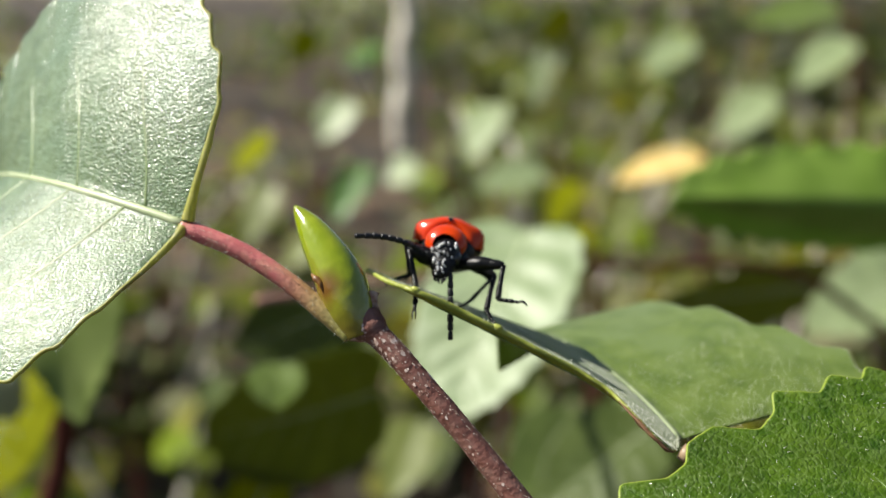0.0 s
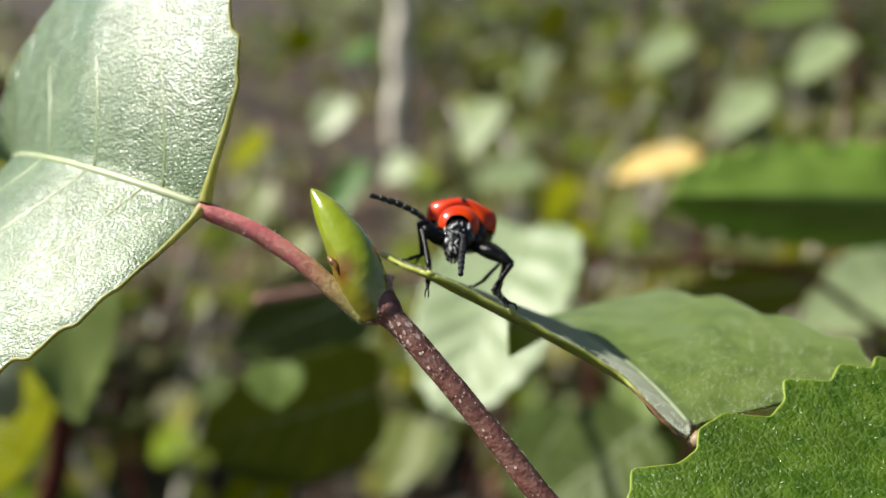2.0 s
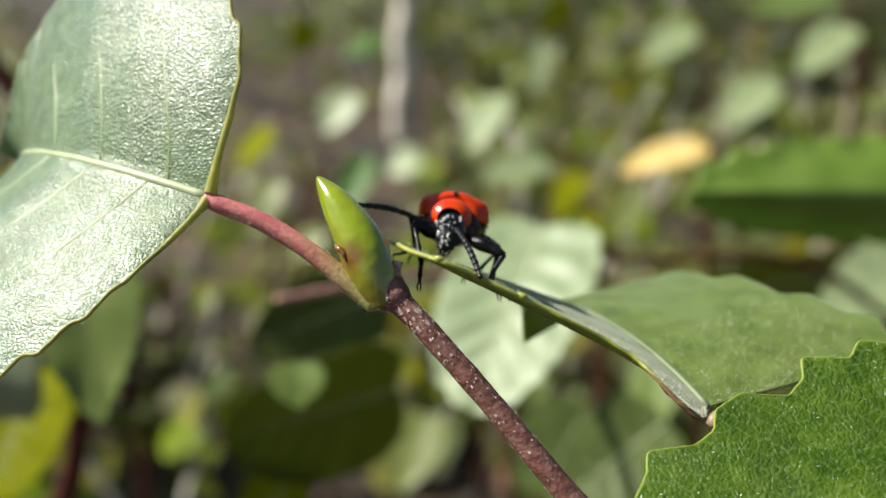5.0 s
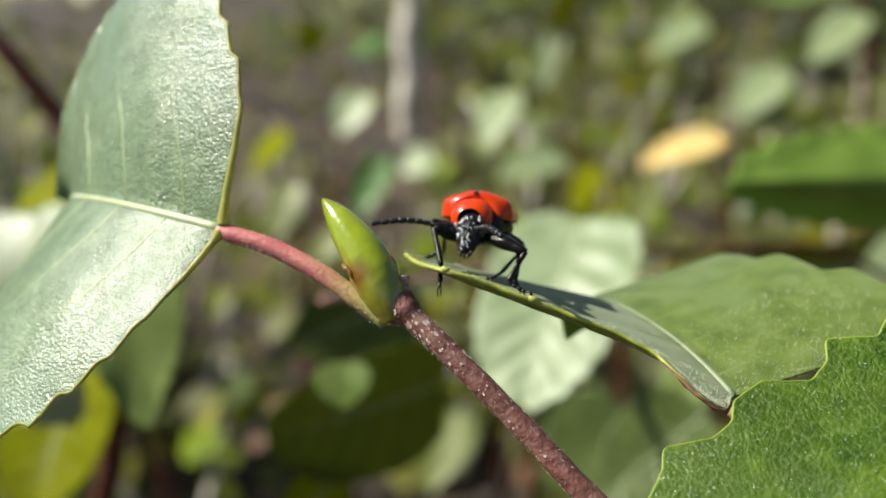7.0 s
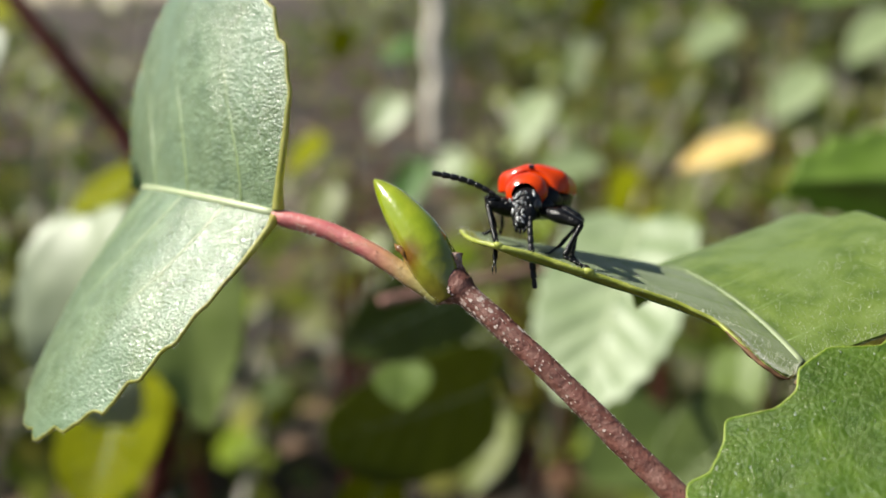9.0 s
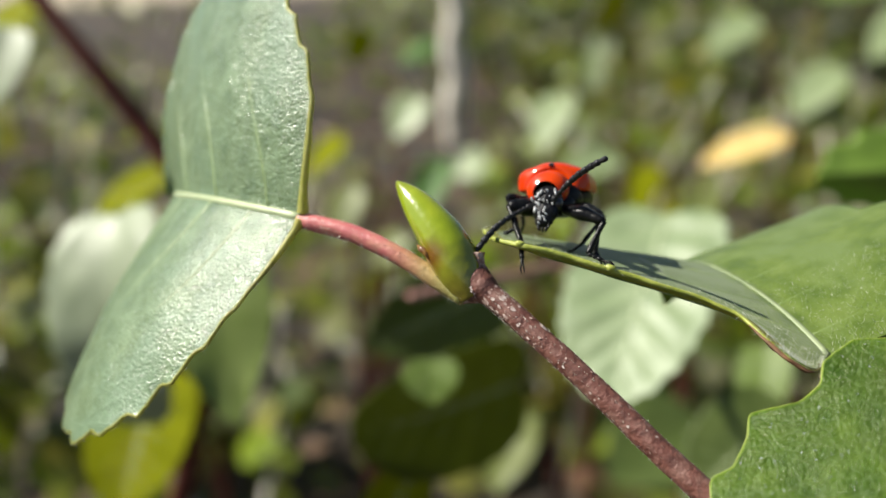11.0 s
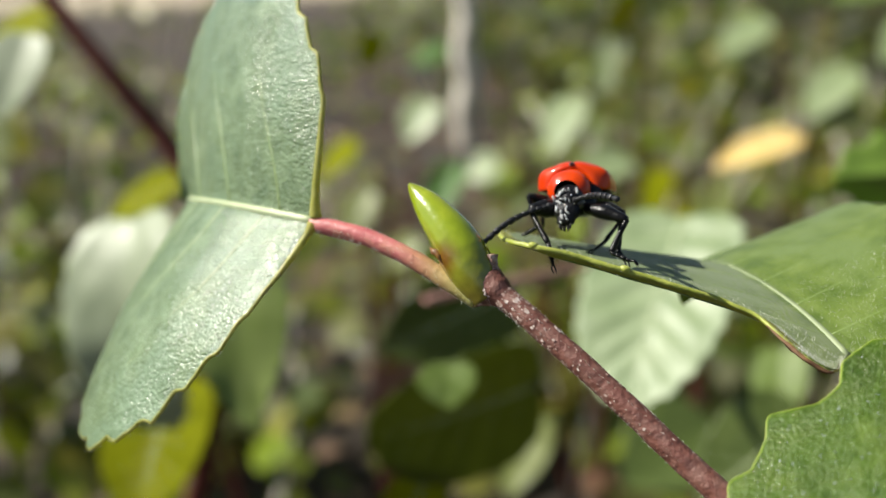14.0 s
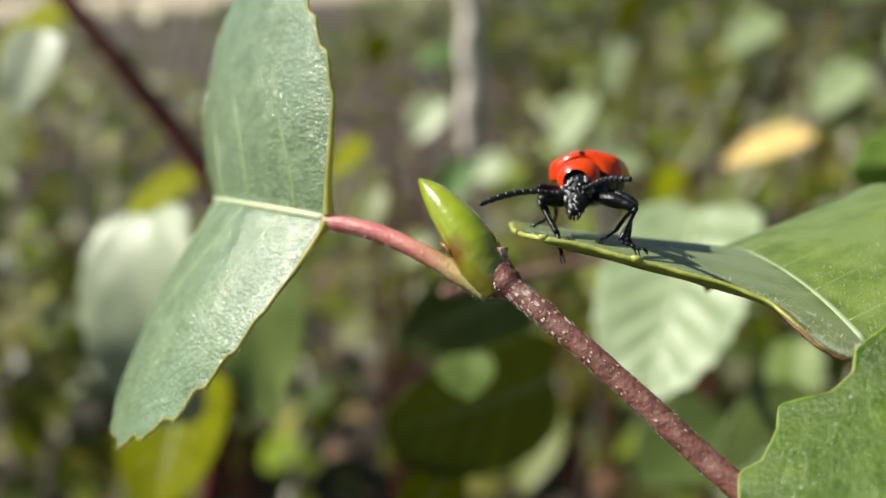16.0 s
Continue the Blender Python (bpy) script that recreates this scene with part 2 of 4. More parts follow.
STUB = material("corky stub", [(.11, .05, .035), (.3, .165, .12), (.6, .48, .42)], rough=.65, scale=2200, bump=1.0, bump_scale=2300, distance=.0004)
RUST = material("rusty leaf edge", [(.1, .045, .02), (.2, .1, .04)], rough=.7, scale=1500, bump=.5)
HAIR = material("leaf hair", [(.6, .62, .5), (.7, .72, .6)], rough=.4, scale=100)
RED = material("scarlet wing case", [(.47, .026, .001), (.6, .044, .001)], rough=.4, scale=500, bump=.12, bump_scale=1900, spec=.1, coat=.6, coat_rough=.09, film=.1, second=(.62, .052, .002), second_scale=300)
BLACK = material("black chitin", [(.003, .003, .0035), (.008, .008, .008)], rough=.3, scale=1500, bump=.4, bump_scale=2600, spec=.2)
BLACK_ROUGH = material("wrinkled black chitin", [(.004, .004, .005), (.012, .012, .013)], rough=.4, scale=1500, bump=.8, bump_scale=2200, spec=.15, coat=.25, coat_rough=.06, distance=.0002)
GREYISH = material("downy dark antenna", [(.006, .006, .007), (.02, .02, .022)], rough=.42, scale=2500, bump=.4, bump_scale=4000, spec=.4)
EYE_BLACK = material("black eye", [(.006, .006, .006), (.012, .012, .012)], rough=.15, scale=1000, bump=.3, bump_scale=6000, coat=.5)
# dark tones and near-black patches: shade put into the soil's colour
# paler past 22 m: light dry ground and the sun on it, as one colour
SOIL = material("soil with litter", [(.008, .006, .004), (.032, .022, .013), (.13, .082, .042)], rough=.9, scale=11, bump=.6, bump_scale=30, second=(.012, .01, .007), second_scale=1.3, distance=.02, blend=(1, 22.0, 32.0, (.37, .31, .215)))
TRUNK = material("pale trunk bark", [(.3, .27, .22), (.62, .57, .48), (.84, .79, .69)], rough=.85, scale=14, bump=.6, bump_scale=60, distance=.004)
RED_STEM = material("dark red stem", [(.055, .016, .011), (.1, .03, .021)], rough=.75, scale=300, spec=.15)
PINK_STEM = material("pinkish stem", [(.4, .2, .16), (.5, .28, .22)], rough=.55, scale=300)
FOLIAGE = material("shrub leaves", [(.085, .105, .008), (.19, .21, .018)], rough=.4, scale=60, translucent=.3, spread=1.0, spec=.3)
# darker copy of the shrub leaves, with shade put into the colour
FOLIAGE_SHADED = material("shrub leaves with painted shade", [(.02, .027, .006), (.045, .055, .01)], rough=.6, scale=60, translucent=.1, spread=1.0, spec=.2)
LITTER = material("dead leaves", [(.09, .058, .026), (.2, .14, .08)], rough=.8, scale=60, spread=.5, spec=.2)


# ---- building helpers ----
def smooth(bm):
    for f in bm.faces:
        f.smooth = True
    return bm


def part(name, bm, mat, parent=None, label="", kind=""):
    me = bpy.data.meshes.new(name)
    bm.normal_update()
    bm.to_mesh(me)
    bm.free()
    me.materials.append(mat)
    ob = new(name, me)
    ob.parent = parent
    return tagged(ob, label, kind=kind)


def thing(name, m, label, category, group=""):
    ob = new(name)
    ob.empty_display_size = 0.01
    ob.matrix_basis = m
    return tagged(ob, label, category, group)


def curve(pts, n):
    """n + 1 points of a smooth line through the given ones."""
    p = [Vector(q) for q in pts]
    p = [p[0] * 2 - p[1]] + p + [p[-1] * 2 - p[-2]]
    out = []
    for i in range(n + 1):
        f = i / n * (len(p) - 3)
        k = min(int(f), len(p) - 4)
        t = f - k
        a, b, c, d = p[k:k + 4]
        out.append(0.5 * (2 * b + (c - a) * t + (2 * a - 5 * b + 4 * c - d) * t * t + (3 * b - a - 3 * c + d) * t ** 3))
    return out


def lerp(table, t, ease=True):
    """A smooth value between pairs (position, value)."""
    for (a, u), (b, v) in zip(table, table[1:]):
        if t <= b:
            f = max(0.0, (t - a) / (b - a))
            f = f * f * (3 - 2 * f) if ease else f
            return u + (v - u) * f
    return table[-1][1]


def tube(bm, pts, radii, seg=12, steps=24, wobble=0.0, closed=True, ease=True):
    """A round limb along a smooth line; radii: pairs (0 to 1, radius)."""
    line = curve(pts, steps)
    rings = []
    side = None
    for i, p in enumerate(line):
        d = (line[min(i + 1, steps)] - line[max(i - 1, 0)]).normalized()
        if side is None:
            side = d.orthogonal().normalized()
        side = (side - d * side.dot(d)).normalized()
        up = d.cross(side)
        r = lerp(radii, i / steps, ease)
        ring = []
        for k in range(seg):
            a = 2 * math.pi * k / seg
            rr = r * (1 + wobble * noise.noise(p * 900 + Vector((math.cos(a), math.sin(a), 0)) * 1.3))
            ring.append(bm.verts.new(p + (side * math.cos(a) + up * math.sin(a)) * rr))
        rings.append(ring)
    for a, b in zip(rings, rings[1:]):
        for k in range(seg):
            bm.faces.new((a[k], a[(k + 1) % seg], b[(k + 1) % seg], b[k]))
    if closed:
        bm.faces.new(rings[0][::-1])
        bm.faces.new(rings[-1])
    return smooth(bm)


def blob(bm, centre, size, turn=(0, 0, 0), seg=24, power=1.0, rough=0.0):
    """An ellipsoid, turned; rough: unevenness."""
    m = Matrix.Translation(centre) @ Euler([radians(a) for a in turn]).to_matrix().to_4x4()
    made = bmesh.ops.create_uvsphere(bm, u_segments=seg, v_segments=seg * 2 // 3, radius=1.0)
    for v in made["verts"]:
        q = v.co.copy()
        if rough:
            q *= 1 + rough * noise.noise(q * 3.1)
        v.co = m @ Vector((q.x * size[0], q.y * size[1], q.z * size[2]))
    return smooth(bm)


def spaced(i, n):
    """Closer rows near the base, where the outline opens fast."""
    return (i / n) ** 1.7


def edge_line(rows_, n):
    """The outline at the rows of the blade."""
    out = []
    for i in range(n + 1):
        u = spaced(i, n)
        k = max(j for j in range(len(rows_) - 1) if rows_[j][0] <= u)
        (u0, *p0), (u1, *p1) = rows_[k], rows_[k + 1]
        before = rows_[k - 1] if k else rows_[k]
        after = rows_[k + 2] if k + 2 < len(rows_) else rows_[k + 1]
        t = (u - u0) / (u1 - u0)
        q = []
        for a in range(2):
            m0 = (p1[a] - before[a + 1]) / (u1 - before[0]) * (u1 - u0)
            m1 = (after[a + 1] - p0[a]) / (after[0] - u0) * (u1 - u0)
            q.append((2 * t ** 3 - 3 * t * t + 1) * p0[a] + (t ** 3 - 2 * t * t + t) * m0 + (3 * t * t - 2 * t ** 3) * p1[a] + (t ** 3 - t * t) * m1)
        out.append(Vector((q[0], q[1], 0)))
    return out


def cut_line(tips, length, n):
    """The outline at the rows of the blade through notches and tooth tips, corners a little rounded."""
    def at(s):
        for (a, u), (b, v) in zip(tips, tips[1:]):
            if s <= b:
                return u + (v - u) * (s - a) / (b - a)
        return tips[-1][1]
    out = []
    for i in range(n + 1):
        s = length * spaced(i, n)
        near = [at(min(length, max(0.0, s + d))) for d in (-.22, -.11, 0.0, .11, .22)]
        out.append(Vector((s, sum(near) / 5 + .05 * noise.noise(Vector((s * 2.3, n, 0))), 0)))
    return out


def leaf_blade(name, parent, mat, base, axis, side, edges, length, bend=0.0, folds=(0.0, 0.0), teeth=(14, .35, .35), roll=(0.0, 0.0), quilt=0.12,
               grid=(120, 22), thick=0.22, veins=7, vein_size=0.2, phase=(0.0, 0.37), loosen=(0.0, 0.0), arch=(0.0, 0.0), rims=None, unit=MM, wave=0.3, label="", rise=None, vein_mat=None, side_mat=None, sides=None, margin=None, lean=None, side_size=.36, grow=0.0, cut=None, bend_to=1e3, curl=0.0):
    """A toothed leaf in parts. base, axis (along the midrib), side (across): in the parent's space, in units. edges: outline of both halves as
    (place on the midrib 0 to 1, along, across) from the base to the tip; bend: degrees a unit by which the midrib curls under; folds: degrees that each half rises."""
    e1 = Vector(axis).normalized()
    c = Vector(side)
    c = (c - e1 * c.dot(e1)).normalized()
    up = e1.cross(c)
    if rise is not None and up.dot(Vector(rise)) < 0:
        up = -up
    base = Vector(base)
    nu, nf = grid

    def rib(s, ease=1.0, hook=1.0):
        """A place on the midrib with its normal and direction; past bend_to the leaf hooks under by curl degrees a unit."""
        at, n, d = base, up, e1
        for k, run in ((radians(bend * ease), min(s, bend_to)), (radians(curl * hook), max(0.0, s - bend_to))):
            if abs(k) < 1e-6:
                at = at + d * run
                continue
            a = k * run
            at = at + d * (math.sin(a) / k) - n * ((1 - math.cos(a)) / k)
            n, d = n * math.cos(a) + d * math.sin(a), d * math.cos(a) - n * math.sin(a)
        return at, n, d

    def surface(h, u, f, edge):
        """Half h (0: along side, 1: against it), u along, f from the midrib to the edge."""
        sm = length * u
        q = edge[h][min(int(round(u ** (1 / 1.7) * nu)), nu)]
        s = sm + (q.x - sm) * f
        w = q.y * f
        centre, n, d = rib(s, 1 + loosen[h] * f, 1.0 if h else 1 - .6 * f)
        sign = 1 if h == 0 else -1
        phi = radians(folds[h])
        rim = max(0.0, 1 - (q.y - w) / 1.3)
        lift = math.sin(phi) * w - arch[h] * w * w + roll[h] * min(1.0, q.y / 4) * rim ** 1.4 * lerp([(0, 1), (.2, 1), (.36, 0), (1, 0)], u)
        lift += quilt * math.sin(u * (veins + 1) * 2 * math.pi) * math.sin(math.pi * min(f * 1.1, 1)) * 0.5
        lift += wave * noise.noise(Vector((s * .17, sign * w * .17, 3.3))) * f
        return centre + c * (sign * w * math.cos(phi)) + n * lift

    edge = []
    for h in range(2):
        line = edge_line(edges[h], nu)
        if cut and cut[h]:                      # an outline given tooth by tooth: (along, across)
            edge.append(cut_line(cut[h], length, nu))
            continue
        out = []
        count, deep = teeth[0], teeth[1 + h]
        total = sum((q - p).length for p, q in zip(line, line[1:]))
        gone = 0.0
        for i, p in enumerate(line):
            a, b = line[max(i - 1, 0)], line[min(i + 1, nu)]
            t = (b - a).normalized()
            nrm = Vector((-t.y, t.x, 0))
            gone += (p - line[i - 1]).length if i else 0.0
            u = gone / total
            ph = (u * count + phase[h] + .12 * math.sin(9 * u)) % 1.0
            saw = ph / .68 if ph < .68 else (1 - ph) / .32
            ph2 = (u * count * 3) % 1.0
            fade = min(1, max(0, (u - .08) / .12)) * min(1, (1 - u) / .04) * (1 + grow * min(1, max(0, (u - .2) / .15)))
            amp = deep * fade * (saw * (0.8 + .3 * noise.noise(Vector((u * count * .9, h * 7.0, 0)))) + .12 * ph2)
            out.append(p + (nrm * 1.0 + t * .5) * amp)
        edge.append(out)
    bm = bmesh.new()
    rows_ = []
    for i in range(nu + 1):
        u = spaced(i, nu)
        row = []
        for j in range(-nf, nf + 1):
            h = 0 if j >= 0 else 1
            row.append(bm.verts.new(surface(h, u, 1 - (1 - abs(j) / nf) ** 1.5, edge) * unit))
        rows_.append(row)
    for a, b in zip(rows_, rows_[1:]):
        for j in range(2 * nf):
            try:
                face = bm.faces.new((a[j], b[j], b[j + 1], a[j + 1]))
            except ValueError:
                continue
            if margin and j >= nf:
                i = rows_.index(a)
                face.material_index = int(edge[0][i].y * (1 - (j - nf + .5) / nf) ** 1.5 < margin[1] and nu * .15 < i < nu * margin[2])
    bmesh.ops.remove_doubles(bm, verts=bm.verts, dist=1e-7)
    smooth(bm)
    blade = part(name, bm, mat, parent, label)
    if margin:
        blade.data.materials.append(margin[0])
    if thick:
        s = blade.modifiers.new("thickness", "SOLIDIFY")
        s.thickness, s.offset = thick * unit, 0.0
    for h, rim_mat, radii in rims or ():
        eb = bmesh.new()
        tube(eb, [surface(h, spaced(i, nu), 1.0, edge) * unit for i in range(0, nu + 1)], [(a, r * unit) for a, r in radii], 7, nu, wobble=.14)
        part("rim", eb, rim_mat, blade)
    if veins:
        rb = bmesh.new()
        pts = [(rib(length * k / 12)[0] + rib(length * k / 12)[1] * vein_size * .25) * unit for k in range(13)]
        tube(rb, pts, [(0, vein_size * 1.5 * unit), (.5, vein_size * unit), (1, vein_size * .3 * unit)], 8, 36)
        part("midrib", rb, vein_mat or VEIN, blade)
        for h in range(2):
            for u0 in (sides[h] if sides else [(k + .55) / (veins + .45) for k in range(veins)]):
                vb = bmesh.new()
                pts = []
                for j in range(9):
                    f = j / 8 * .94
                    uu = min(1.0, u0 + (lean * f ** 1.5 if lean else .05 * math.sin(math.pi * f * .5) * (1 - u0)))
                    p = surface(h, uu, f, edge)
                    pts.append((p + rib(length * uu)[1] * (thick * .5 - vein_size * side_size * .55)) * unit)
                tube(vb, pts, [(0, vein_size * side_size * unit), (1, vein_size * side_size * .4 * unit)], 6, 24)
                part("side_vein", vb, side_mat or vein_mat or VEIN, blade)
    return blade, edge, surface, rib


# ---- the birch twig ----
FOOT = Vector((0.045, 0.085, -0.500))       # where the shoot leaves the soil, in the twig's own space


def rel(x, y, z):
    """Millimetres of the twig's space to metres from the shoot's foot."""
    return Vector((x, y, z)) * MM - FOOT


def mm(x, y, z):
    return rel(x, y, z) / MM


def birch_twig():
    twig = thing("birch_twig", twig_pose(0) @ Matrix.Translation(FOOT), "reddish birch shoot with green bud and toothed leaves, growing from soil", "twig", "")
    bm = bmesh.new()
    tube(bm, [rel(-4.75, 62.75, -4.2), rel(-3.9, 62.4, -5.1), rel(-2.26, 61.95, -6.8), rel(1.5, 61.1, -11.05), rel(5.05, 60.2, -15.3), rel(9.6, 59.0, -20.6), rel(16, 58.5, -30),
              rel(30, 64, -80), rel(42, 80, -250), rel(45, 85, -520)],
         [(0, .0011), (.07, .00098), (.13, .00072), (.3, .0007), (.5, .00075), (1, .0018)], 20, 150, wobble=.05)
    stem = part("stem", bm, BARK, twig, "reddish-brown stem with pale lenticels and grey flakes")
    lent = bmesh.new()
    line = curve([rel(-3.9, 62.4, -5.1), rel(-2.26, 61.95, -6.8), rel(1.5, 61.1, -11.05), rel(5.05, 60.2, -15.3), rel(9.6, 59.0, -20.6)], 200)
    rnd = random.Random(5)
    for k in range(420):
        p = line[int(200 * rnd.random() ** 1.9)]
        a = rnd.uniform(0, 2 * math.pi)
        d = Vector((.62, -.16, -.76)).normalized()
        s1 = d.cross(Vector((0, 1, 0))).normalized()
        s2 = d.cross(s1)
        q = p + (s1 * math.cos(a) + s2 * math.sin(a)) * .00069
        flake = (q - p).normalized()
        across = d.cross(flake)
        big = rnd.uniform(.01, .1) ** 1.5 * .0034 * (1.8 if (p - line[0]).length < .004 else 1.0)
        ring = [lent.verts.new(q + flake * rnd.uniform(.00002, .00006) + (d * math.cos(k * 1.05) * rnd.uniform(.5, 1.6) + across * math.sin(k * 1.05) * rnd.uniform(.4, 1)) * big) for k in range(6)]
        lent.faces.new(ring)
    for k in range(170):                        # a crust round the collar
        d = Vector((rnd.gauss(0, 1), -abs(rnd.gauss(0, 1)) - .2, rnd.gauss(0, 1))).normalized()
        q = rel(-4.55, 62.6, -4.55) + Vector((d.x * .95, d.y * .95, d.z * 1.0)) * MM
        s1 = d.orthogonal().normalized()
        s2 = d.cross(s1)
        big = rnd.uniform(.00003, .00013)
        lent.faces.new([lent.verts.new(q + d * rnd.uniform(-.00003, .00008) + (s1 * math.cos(a) * rnd.uniform(.5, 1.3) + s2 * math.sin(a) * rnd.uniform(.4, 1)) * big) for a in (0, 1.05, 2.1, 3.15, 4.2, 5.2)])
    part("corky_dust", lent, VEIN_DOT, stem, "pale corky dots", "stuff")
    fuzz = [(p, (Vector((math.cos(a) * .75, math.sin(a), math.cos(a) * .6))).normalized()) for p in line for a in (-2.9, -2.3, -1.6, -.9, -.2, .4)]
    hairs(stem, "down", [(p + d * .0007, d) for p, d in fuzz], 800, .00018, 21)
    # collar: ring of scars under the bud
    bm = bmesh.new()
    tube(bm, [rel(-5.75, 62.5, -5.2), rel(-5.0, 62.6, -4.7), rel(-4.4, 62.75, -3.8), rel(-4.3, 62.8, -3.2), rel(-4.2, 62.85, -2.55)], [(0, .0004), (.25, .0009), (.5, .00062), (.72, .00038), (.9, .00036), (1, .0004)], 18, 40, wobble=.3)
    scar = part("leaf_scar", bm, STUB, twig, "corky collar with a short cut stub")
    bm = bmesh.new()
    blob(bm, rel(-4.19, 62.82, -2.56), (.00022, .00022, .00006), (0, 8, 0), 12)
    part("pith", bm, BUD_SCALE, scar, "dark dried pith")
    # bud
    bm = bmesh.new()
    axis = [rel(-4.9, 62.75, -5.2), rel(-5.6, 62.9, -3.4), rel(-6.5, 63.2, -1.3), rel(-7.9, 63.8, 1.0), rel(-9.1, 64.3, 2.65)]
    tube(bm, axis, [(0, .00105), (.1, .00126), (.2, .00142), (.3, .00152), (.4, .00154), (.5, .00145), (.6, .00129), (.7, .00108), (.8, .00084), (.9, .00053), (.96, .00031), (1, .0001)], 32, 60, wobble=.015, ease=False)
    bud = part("bud", bm, BUD, twig, "glossy pointed green bud")
    bm = bmesh.new()
    tube(bm, [rel(-7.85, 62.4, -1.5), rel(-7.6, 62.15, -1.75), rel(-7.3, 62.0, -2.0), rel(-7.1, 61.92, -2.5)], [(0, .00006), (.4, .0002), (.7, .00018), (1, .00006)], 10, 14, wobble=.4)
    part("bud_scale", bm, BUD_SCALE, bud, "brown withered scale")

    # the broad shining leaf with its pink stalk
    blade, edge, surface, rib = leaf_blade(
        "leaf", twig, LEAF_WAXY, mm(-15.6, 63.55, 1.45), (-.90, .27, .30), (.324, .189, .93),
        ([(0, 0, .3), (.012, .35, 5.0), (.03, 1.3, 9.1), (.06, 3.7, 12.4), (.1, 5.8, 15.0), (.18, 8.6, 16.5), (.3, 13, 17.0), (.45, 18, 15.4), (.62, 22.5, 11.6), (.8, 27, 6), (1, 32, .1)],
         [(0, 0, .3), (.012, .3, 2.6), (.03, .9, 5.4), (.065, 2.7, 10.6), (.11, 5, 14.6), (.17, 7.4, 17.4), (.28, 12.2, 19.6), (.42, 17, 17.6), (.6, 21.8, 12.6), (.8, 27, 6), (1, 32, .1)]),
        32.0, bend=2.0, folds=(13, 24), arch=(.011, .007), loosen=(-.15, .12), teeth=(17, .42, .5), grow=.9, rims=((0, RIM, [(0, .42), (.05, .24), (.14, .13), (1, .09)]), (1, RIM, [(0, .42), (.05, .24), (.14, .13), (1, .09)])), quilt=.12, grid=(170, 26), veins=5, vein_size=.21, side_mat=VEIN_FAINT, sides=((.095, .285, .47), (.14, .3, .48)), lean=.2, side_size=.6, rise=(0, -1, 0), label="pale green waxy birch leaf, toothed and folded")
    bm = bmesh.new()
    tube(bm, [rel(-15.9, 63.6, 1.35), rel(-13.9, 63.4, .6), rel(-12.0, 63.2, -.25), rel(-9.6, 62.9, -1.75), rel(-7.3, 62.65, -3.6), rel(-5.5, 62.5, -5.1)],
         [(0, .00046), (.1, .00055), (.5, .00058), (1, .0006)], 16, 60, wobble=.06)
    part("petiole", bm, PETIOLE, blade, "pink petiole with fine hairs")
    line = curve([rel(-15.4, 63.55, 1.2), rel(-13.9, 63.4, .6), rel(-12.0, 63.2, -.25), rel(-9.6, 62.9, -1.75), rel(-7.3, 62.65, -3.6), rel(-5.6, 62.5, -5.0)], 120)
    turns = [Vector((math.cos(a) * .45, math.sin(a), math.cos(a) * .85)) for a in (-2.8, -2.2, -1.6, -1.0, -.4, .2, 2.9)]
    hairs(blade, "down", [(p + d.normalized() * .00053, d.normalized()) for p in line for d in turns], 420, .0004, 2)
    hairs(blade, "down", [(surface(h, spaced(i, 170), 1.0, edge) * MM, Vector((.5, -.3, .3 if h == 0 else -.6))) for h in (0, 1) for i in range(4, 110)], 500, .0005, 6)
    hairs(blade, "down", [(surface(h, spaced(i, 170), f, edge) * MM + Vector((.00002, -.00008, .00004)), Vector((.2, -.8, .5))) for h in (0, 1) for i in range(1, 60) for f in (.02, .08, .2, .4, .6, .8, .9, .96)], 900, .0004, 16, .9, .000015)
    rnd = random.Random(31)
    # short pale hairs added as painted sparkle on the wax
    hairs(blade, "down", [(surface(h, spaced(rnd.uniform(2, 130), 170), rnd.uniform(.02, 1), edge) * MM + Vector((.00002, -.0001, .00004)), Vector((.3, -.6, .6))) for h in (0, 1) for k in range(1500)], 1700, .00022, 17, .9, .00002)
    bm = bmesh.new()
    tube(bm, [(surface(1, u, 1.0, edge)) * MM for u in (.012, .018, .025, .034, .045)], [(0, .00006), (.4, .00014), (1, .00005)], 6, 24, wobble=.8)
    part("rusty_rim", bm, RUST, blade, "withered brown rim")

